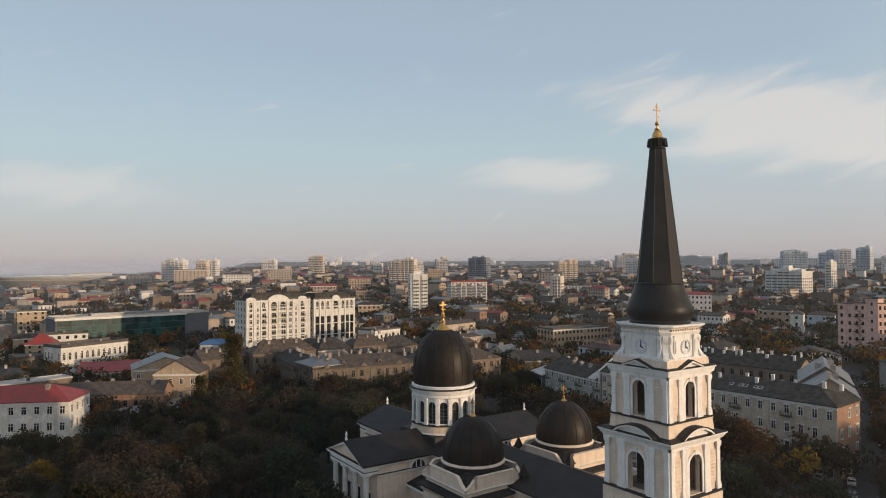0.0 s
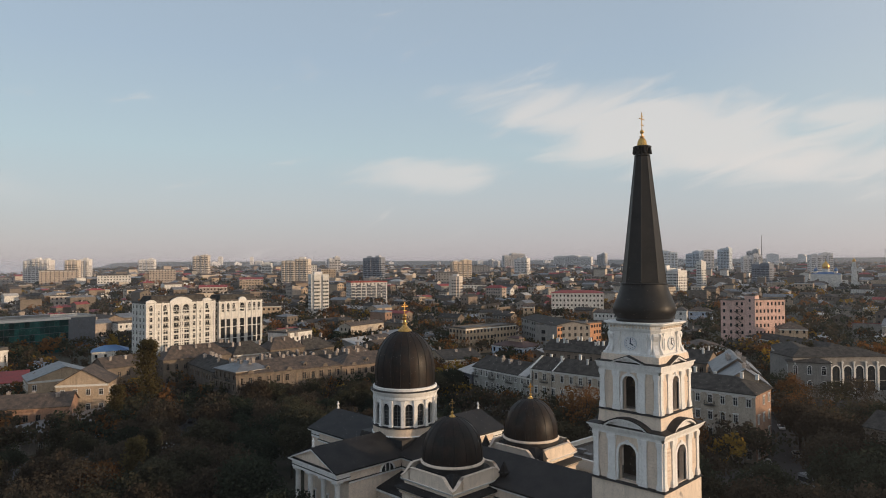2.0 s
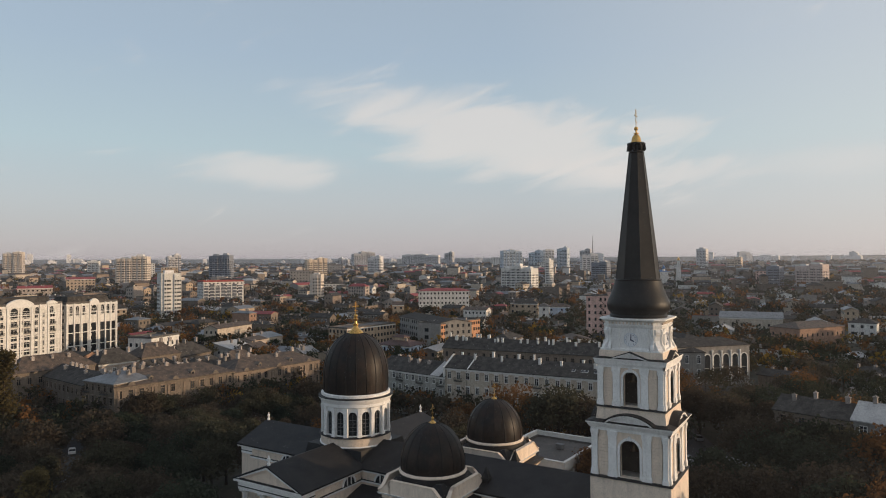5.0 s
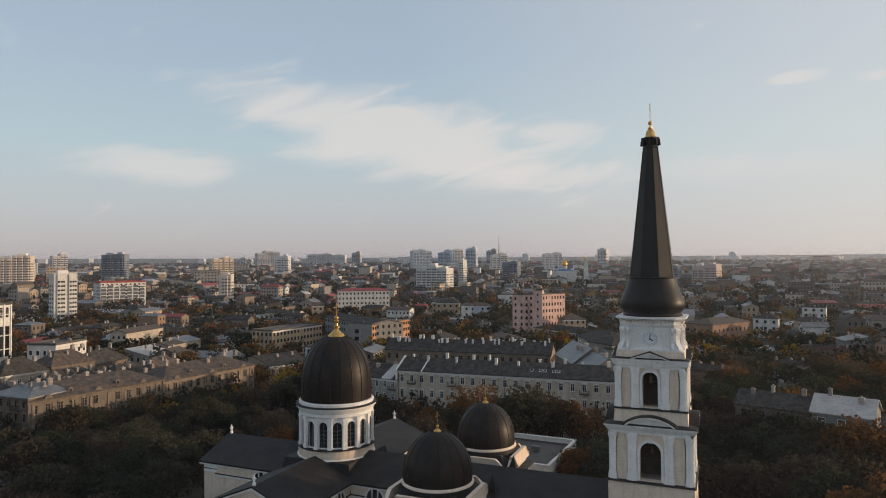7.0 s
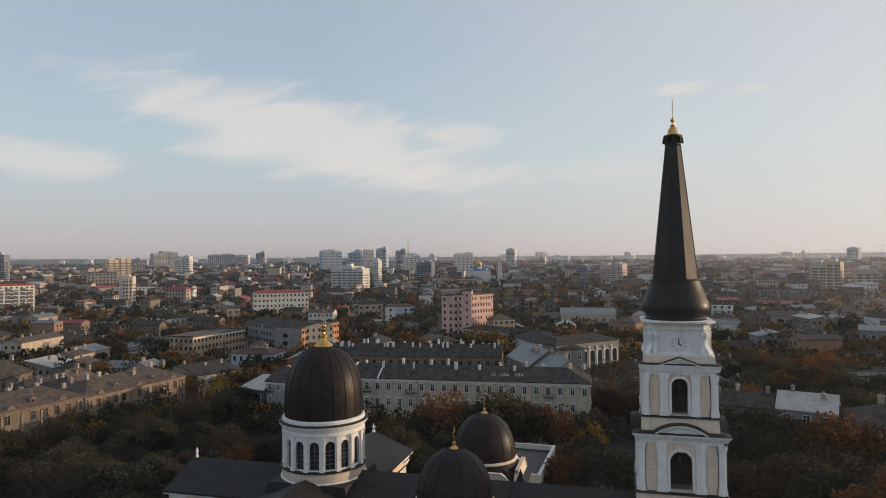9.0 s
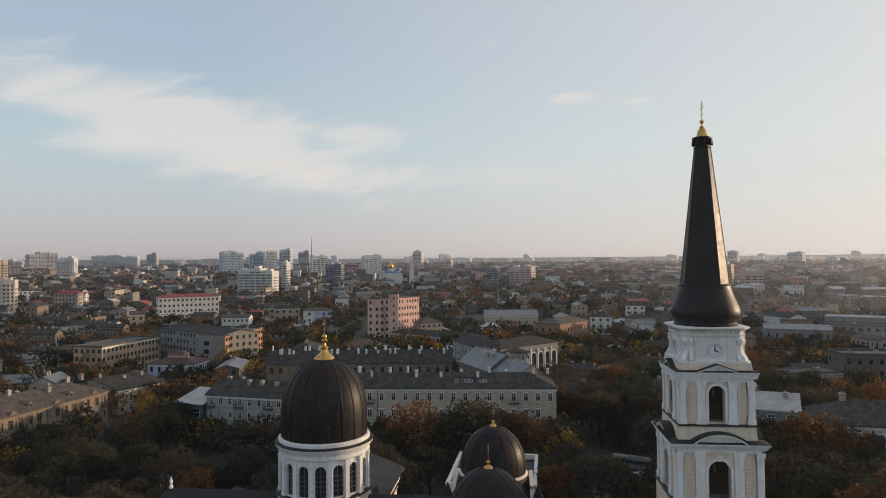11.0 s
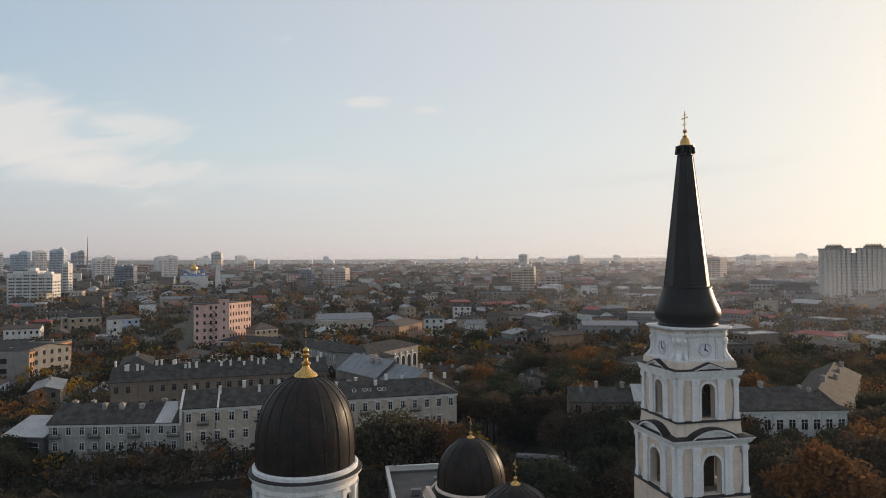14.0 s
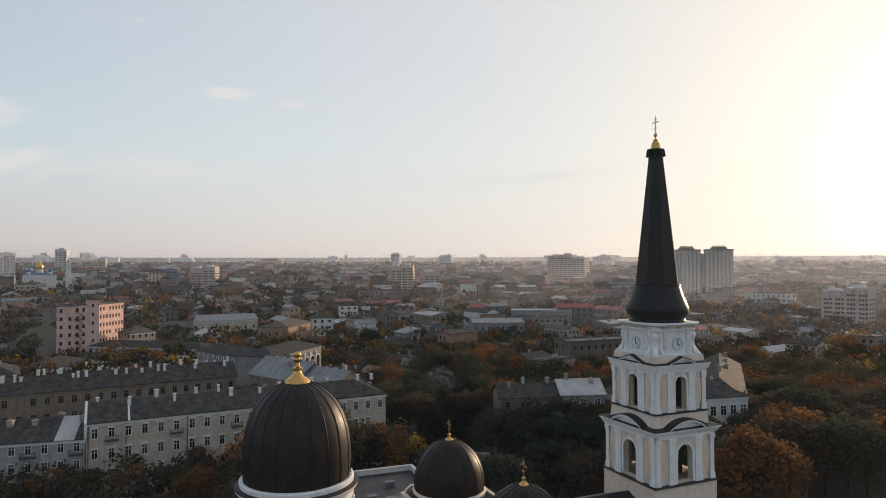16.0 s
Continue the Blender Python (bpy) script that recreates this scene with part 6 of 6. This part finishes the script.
                target.box(-.08, 0, yy, yy + 1.1, z, z + 1.6, mm).box(L, L + .08, yy, yy + 1.1, z, z + 1.6, mm)
    if mm is None:
        tagged(part("window_rows", panes, [GLASS, TRIM], ob), kind="stuff")
    TAKEN.append((x, y, L / 2, D / 2, radians(head)))
for k, f in far_walls.items():
    tagged(new("far_houses", f.mesh("far_houses", WALLS[k])), f"walls of many far {HOUSE_WORDS[k]} houses of the town", "houses", kind="stuff")
for k, f in far_roofs.items():
    tagged(new("far_roofs", f.mesh("far_roofs", ROOFS[k])), f"{ROOF_WORDS[k]}s of many far houses of the town", "roofs", kind="stuff")
tagged(new("far_windows", far_panes.mesh("far_windows", GLASS)), "dark windows of many far houses", "windows", kind="stuff")

# ---- trees ----
def leafage(name, a, b):
    """Thin leaves: light falls on them and through them."""
    m = surface(name, a, b, 1.5, .85, bump=0, grain=.1, island=.06, tint=.22, gloss=.05)
    nt = m.node_tree
    bs = nt.nodes["Principled BSDF"]
    thin, mix = nt.nodes.new("ShaderNodeBsdfTranslucent"), nt.nodes.new("ShaderNodeMixShader")
    nt.links.new(bs.inputs["Base Color"].links[0].from_socket, thin.inputs[0])
    mix.inputs[0].default_value = .52
    nt.links.new(bs.outputs[0], mix.inputs[1])
    nt.links.new(thin.outputs[0], mix.inputs[2])
    nt.links.new(mix.outputs[0], nt.nodes["Material Output"].inputs[0])
    return m


LEAVES = {"olive": leafage("olive_leaves", (.076, .072, .047), (.064, .061, .040)), "brown": leafage("brown_leaves", (.086, .069, .049), (.074, .060, .044)),
          "rust": leafage("rust_leaves", (.190, .092, .036), (.135, .073, .034)), "gold": leafage("golden_leaves", (.135, .105, .045), (.105, .084, .038)), "yellow": leafage("yellow_leaves", (.30, .19, .04), (.20, .13, .03)), "green": leafage("dark_green_leaves", (.052, .061, .042), (.042, .050, .033))}
BARK = surface("dark_bark", (.055, .042, .032), (.035, .028, .022), .6, .95, bump=.4)
TREE_WORDS = {"olive": "leafy tree in dull olive", "brown": "autumn tree in dull brown", "rust": "autumn tree in rust red", "gold": "tall poplar in dull gold", "yellow": "autumn tree in yellow", "green": "dark green leafy street tree"}


def crown_shape(seed, high, wide, clumps, leaves, size, tall):
    """Leaf cards in clumps round the limbs' ends, with gaps between; returns corners as an array of quads."""
    g = np.random.default_rng(seed)
    if tall:
        t = g.uniform(0, 1, clumps)
        c = np.stack([g.normal(0, .16, clumps) * wide, g.normal(0, .16, clumps) * wide, high * (.16 + .80 * t)], 1)
        rad = wide * (.34 * np.sin(np.pi * (t * .85 + .1)) + .08)
    else:
        u = g.normal(0, 1, (clumps, 3))
        u /= np.linalg.norm(u, axis=1)[:, None]
        u[:, 2] = np.abs(u[:, 2]) * 1.1 - .25
        k = g.uniform(.55, 1.0, clumps)[:, None]
        c = u * k * np.array([wide / 2, wide / 2, high * .36]) + np.array([0, 0, high * .58])
        rad = g.uniform(.13, .22, clumps) * wide
    pick = g.integers(0, clumps, leaves)
    d = g.normal(0, 1, (leaves, 3))
    d /= np.linalg.norm(d, axis=1)[:, None]
    p = c[pick] + d * (rad[pick] * g.uniform(.45, 1.05, leaves))[:, None] * np.array([1, 1, .8 if not tall else 1.4])
    n = d + g.normal(0, .55, (leaves, 3))
    n /= np.linalg.norm(n, axis=1)[:, None]
    side = np.cross(n, g.normal(0, 1, (leaves, 3)))
    side /= np.linalg.norm(side, axis=1)[:, None]
    up = np.cross(n, side)
    s = (size * g.uniform(.6, 1.3, leaves))[:, None]
    return np.stack([p - side * s, p - up * s * .7, p + side * s, p + up * s * .7], 1), c


def quads_mesh(name, q, mat):
    n = len(q)
    me = bpy.data.meshes.new(name)
    me.vertices.add(n * 4)
    me.vertices.foreach_set("co", q.reshape(-1))
    me.loops.add(n * 4)
    me.loops.foreach_set("vertex_index", np.arange(n * 4))
    me.polygons.add(n)
    me.polygons.foreach_set("loop_start", np.arange(n) * 4)
    me.materials.append(mat)
    me.update(calc_edges=True)
    return me


def trunk_mesh(seed, high, ends, tall):
    f = Form().turned([(.34, -.2), (.26, .5), (.2, high * .3), (.15, high * .55), (.05, high * (.9 if tall else .8))], 7)
    for k, e in enumerate(ends[:0 if tall else 9]):
        base = Vector((0, 0, high * (.26 + .04 * k)))
        e = Vector(e)
        mid = base.lerp(e, .5) + Vector((0, 0, -.3))
        f.tube(base, mid, .09, 5).tube(mid, e, .05, 5)
    return f.mesh("trunk", BARK)


KINDS = []
for seed in range(4):
    KINDS.append((*crown_shape(seed, 12.0, 9.4, 40 + 6 * seed, 4600, .24, False), 12.0, False))
KINDS.append((*crown_shape(9, 15.0, 4.4, 40, 3600, .24, True), 15.0, True))
KINDS.append((*crown_shape(21, 12.5, 8.6, 52, 1500, .21, False), 12.5, False))      # half bare
trunks = [trunk_mesh(k, high, ends, tall) for k, (q, ends, high, tall) in enumerate(KINDS)]
crowns = {}


planted = []


def tree(x, y, kind, colour, scale, turn):
    planted.append((x, y, kind, colour, scale, turn))


def grow(x, y, kind, colour, scale, turn):
    key = (kind, colour)
    if key not in crowns:
        crowns[key] = quads_mesh("crown", KINDS[kind][0], LEAVES[colour])
    what = "poplar" if kind == 4 else "tree"
    words = TREE_WORDS[colour] if kind != 5 else "half-bare autumn tree with thin leaves"
    ob = thing(what, words if kind != 4 else "slim poplar in dull yellow", "tree", pose(x, y, 0, 0, 0, turn) @ Matrix.Scale(scale, 4), "trees of the park and streets")
    part("trunk", trunks[kind], BARK, ob)
    part("crown", crowns[key], LEAVES[colour], ob)


rng = random.Random(5)
stood = []


def plant(x, y, gap, big=1.0, tint=None):
    if not free(x, y, 2.2) or on_road(x, y, 1.0):
        return False
    if any((x - a) ** 2 + (y - b) ** 2 < gap * gap for a, b in stood):
        return False
    stood.append((x, y))
    colour = tint or rng.choices(("olive", "brown", "green", "rust", "yellow"), (5, 6, 3, 1.0, .35))[0]
    if colour == "yellow" and x > -20:
        colour = "brown"
    tree(x, y, rng.choices((0, 1, 2, 3, 5), (3, 3, 3, 3, 3))[0], colour, big * rng.uniform(.95, 1.38), rng.uniform(0, 360))
    return True


for x, y, s in ((-6, 172, 1.75), (-40, 86, 1.1), (-23, 149, 1.1), (-62, 96, 1.0), (-34, 94, 1.05), (-47, 112, 1.0)):      # poplars by the park's edge
    tree(x, y, 4, "gold" if s > 1.08 else "olive", s, 40)
    stood.append((x, y))
for x, y in ((44, -21), (41, -27), (38, -33), (37, -40), (36, -47), (35, -54), (35, -61), (36, -68), (33, -23), (30, -30), (29, -38), (28, -46), (46, -27), (25, -24), (22, -33)):     # before the school
    tree(x, y, int(x + y) % 4, ("brown", "olive", "green", "green")[int(x * 3 + y) % 4], 1.36, x * 37 % 360)
    stood.append((x, y))
for x, y, big in ((60, -13, 1.5), (57.5, -19, 1.55), (55.5, -26, 1.5), (54, -32, 1.45), (63, -7.5, 1.35), (50, -25, 1.4), (51.5, -17, 1.4), (55, -11, 1.3)):     # before the annex
    tree(x, y, int(x) % 4, ("green", "olive", "green", "brown")[int(x + y) % 4], big, x * 53 % 360)
    stood.append((x, y))
for n in range(2600):                      # the square
    x, y = rng.uniform(-95, 48), rng.uniform(-20, 135)
    if x > 42 and 50 < y < 116:
        continue
    if math.hypot(x + 95, y - 10) > 42 and not (-27 < x < 27 and -14 < y < 80) and not (x < -30 and y < 66):
        plant(x, y, 6.2, .72 if x < -30 and y > 100 else .84 if x > 15 and y > 60 else .98)
    if len(stood) > 160:
        break
for n in range(700):                        # big trees before the school
    x, y = rng.uniform(8, 92), rng.uniform(-150, -24)
    plant(x, y, 6.6, 1.12 if x > 46 or y > -26 else 1.32, rng.choices(("olive", "brown", "rust", "green"), (4, 5, 3, 1.5))[0])
    if len(stood) > 240:
        break
for n in range(1500):                       # gardens on the sunny side
    x, y = rng.uniform(26, 150), rng.uniform(-170, -14)
    if y < 24:
        plant(x, y, 7.0, 1.02, rng.choices(("olive", "brown", "rust", "green"), (5, 4, 1.2, 4))[0])
    if len(stood) > 318:
        break
for n in range(900):                       # beside the arcade and the yards
    x, y = rng.uniform(82, 195), rng.uniform(-75, 34)
    if 132 < x < 205 and -42 < y < 4 and rng.random() < .75:
        continue
    plant(x, y, 7.5, 1.0, rng.choices(("olive", "brown", "rust", "green"), (5, 4, 1.2, 4))[0])
    if len(stood) > 388:
        break
for k in range(11):                        # along the old houses
    plant(16 + 6.0 * k, 142.0 - .99 * k, 3.5, .95, rng.choice(("brown", "olive", "brown")))
    plant(19 + 6.0 * k, 118.5 + rng.uniform(-2, 2) - .3 * k, 4.0, .95, rng.choice(("brown", "olive", "green")))
for n in range(260):                       # low trees round the square of buses
    x, y = rng.uniform(80, 108), rng.uniform(-40, 4)
    plant(x, y, 4.0, .66, rng.choice(("brown", "olive", "green")))
for k in range(7):                         # street trees before the blocks
    plant(55.5 - .09 * (57 - 6.2 * k - 57) + rng.uniform(-1, 1), 60 - 6.2 * k, 4.0, 1.0 if k < 2 else 1.3, rng.choice(("brown", "rust", "olive")))
    plant(67.0 + rng.uniform(-.5, .5), 57 - 6.2 * k, 4.0, .85 if k < 2 else 1.3, rng.choice(("brown", "rust", "brown", "olive")))

planted.sort(key=lambda one: math.hypot(one[0] + 90, one[1] - 10))
for one in planted[:290]:
    grow(*one)
# those farther off, and the crowns of the town's other trees, too many to count
g = np.random.default_rng(4)
pools = {k: [] for k in ("olive", "brown", "rust", "green", "yellow")}
stems = Form()
for x, y, kind, colour, scale, turn in planted[290:]:
    c, sn = math.cos(radians(turn)) * scale, math.sin(radians(turn)) * scale
    q = KINDS[kind][0][::3]
    pools["rust" if colour == "gold" else colour].append(q @ np.array([[c, sn, 0], [-sn, c, 0], [0, 0, scale]]) + np.array([x, y, 0]))
    stems.turned([(.3 * scale, 0), (.2 * scale, 4 * scale), (.08 * scale, 9 * scale)], 6, pose(x, y, 0))
tagged(new("tree_trunks", stems.mesh("tree_trunks", BARK)), "dark trunks of the farther trees", "trunks", kind="stuff")
count = 0
for n in range(46000):
    az, d = radians(g.uniform(-66, 86)), 150 + 2300 * g.uniform(0, 1) ** 1.5
    x, y = -95 + d * math.cos(az), 10 + d * math.sin(az)
    if in_park(x, y) and d < 260 or not free(x, y, 1.2) or on_road(x, y, .5):
        continue
    if noise.noise((x / 70, y / 70, 3.0)) < (-.5 if d < 900 else -.55):
        continue
    colour = ("olive", "brown", "green", "rust", "yellow")[g.choice(5, p=(.30, .30, .19, .17, .04))]
    leaves = 170 if d < 320 else 80 if d < 600 else 26
    q, _ = crown_shape(n, g.uniform(8, 14), g.uniform(8, 15), 9, leaves, .55 if d < 320 else .8 if d < 600 else 1.5, False)
    pools[colour].append(q + np.array([x, y, land_height(x, y) - (.6 if d > 320 else 1.0)]))
    count += 1
    if count > 13500:
        break
for k, qs in pools.items():
    tagged(new("town_trees", quads_mesh("town_trees", np.concatenate(qs), LEAVES[k])), f"crowns of the town's trees in {k}", "trees", kind="stuff")

# ---- vehicles ----
PAINT = {c: surface(c + "_car_paint", v, tuple(x * .9 for x in v), 1.0, .3, bump=0, grain=.05) for c, v in (("white", (.70, .70, .70)), ("black", (.02, .02, .022)), ("silver", (.24, .25, .26)), ("red", (.30, .03, .03)), ("blue", (.03, .08, .25)))}
TYRE = surface("tyre_rubber", (.02, .02, .02), (.03, .03, .03), .3, .9)
CAR_BODY = Form().plate([(-2.15, .35), (2.15, .35), (2.2, .75), (1.9, .9), (1.05, .98), (-1.9, 1.0), (-2.18, .8)], -.85, .85)
CAR_CABIN = Form().add([(-1.75, -.78, .95), (1.1, -.78, .95), (1.1, .78, .95), (-1.75, .78, .95), (-1.35, -.62, 1.45), (.35, -.62, 1.45), (.35, .62, 1.45), (-1.35, .62, 1.45)], [(0, 1, 5, 4), (1, 2, 6, 5), (2, 3, 7, 6), (3, 0, 4, 7)]).mesh("cabin_glass", GLASS)
CAR_ROOF = Form().frustum((.9, .66), (.82, .56), 0, .08)
WHEEL = Form().turned([(.05, -.1), (.33, -.1), (.33, .1), (.05, .1)], 14, pose(0, 0, 0, 90)).mesh("wheel", TYRE)
bodies = {c: (CAR_BODY.mesh("car_body", PAINT[c]), CAR_ROOF.mesh("car_roof", PAINT[c])) for c in PAINT}


def car(x, y, head, c):
    ob = thing("parked_car", f"{c} car parked beside the street", "car", pose(x, y, .16, 0, 0, head), "parked cars")
    part("car_body", bodies[c][0], PAINT[c], ob)
    part("cabin_glass", CAR_CABIN, GLASS, ob, "dark car windows")
    part("car_roof", bodies[c][1], PAINT[c], ob, "", pose(-.5, 0, 1.43))
    for sx in (-1.35, 1.35):
        for sy in (-.8, .8):
            part("wheel", WHEEL, TYRE, ob, "", pose(sx, sy, .33))


def bus(x, y, head, c):
    ob = thing("parked_bus", f"{c} bus parked on the square", "bus", pose(x, y, .16, 0, 0, head), "parked buses")
    part("bus_body", Form().frustum((5.2, 1.2), (5.1, 1.1), .45, 2.9), PAINT[c], ob)
    part("window_band", Form().box(-4.9, 4.9, -1.22, 1.22, 1.5, 2.35), GLASS, ob, "dark band of windows")
    part("roof_hatch", Form().box(-2, 1.5, -.6, .6, 2.88, 3.1), PAINT[c], ob)
    for sx in (-3.4, 3.2):
        for sy in (-1.1, 1.1):
            part("wheel", WHEEL, TYRE, ob, "", pose(sx, sy, .42) @ Matrix.Scale(1.35, 4))


rng = random.Random(8)
for x, y, h, c in ((56.5, -5.5, 64, "silver"), (58, -10.5, 64, "white"), (70, -3, 64, "silver")):
    bus(x, y, h, c)
for k in range(20):
    (ax, ay), (bx, by), wide = ROADS[2]
    t = .03 + .045 * k
    s = rng.choice((-1, 1, 1, 1))
    a = math.atan2(by - ay, bx - ax)
    car(ax + t * (bx - ax) - s * math.sin(a) * 3.8, ay + t * (by - ay) + s * math.cos(a) * 3.8, math.degrees(a), rng.choice(("white", "silver", "black", "white", "red")))
for x, y, h, c in ((-15.5, 120, 61, "white"), (-6, 129, 61, "white"), (-14, 127, 61, "silver"), (-1, 147, 61, "white"), (2, 158, 61, "black"), (-19, 111, 61, "black"), (-16, 133, -4, "white"), (-5, 135, -7, "silver"), (-24, 133.5, -7, "black"), (3, 129.5, -7, "white"), (60, 96, 98, "white"), (58, 84, 98, "black"), (61, 70, 97, "white"), (65, 40, 96, "silver"), (66, 33, 96, "black"), (68, 24, 96, "white"), (60, -12, 20, "blue"), (66, -18, 20, "white"), (70, -14, 20, "silver"), (57, -8, 20, "blue"), (76, 10, 40, "black"), (52, -28, 80, "white"), (80, 18, 20, "white")):
    car(x, y, h, c)
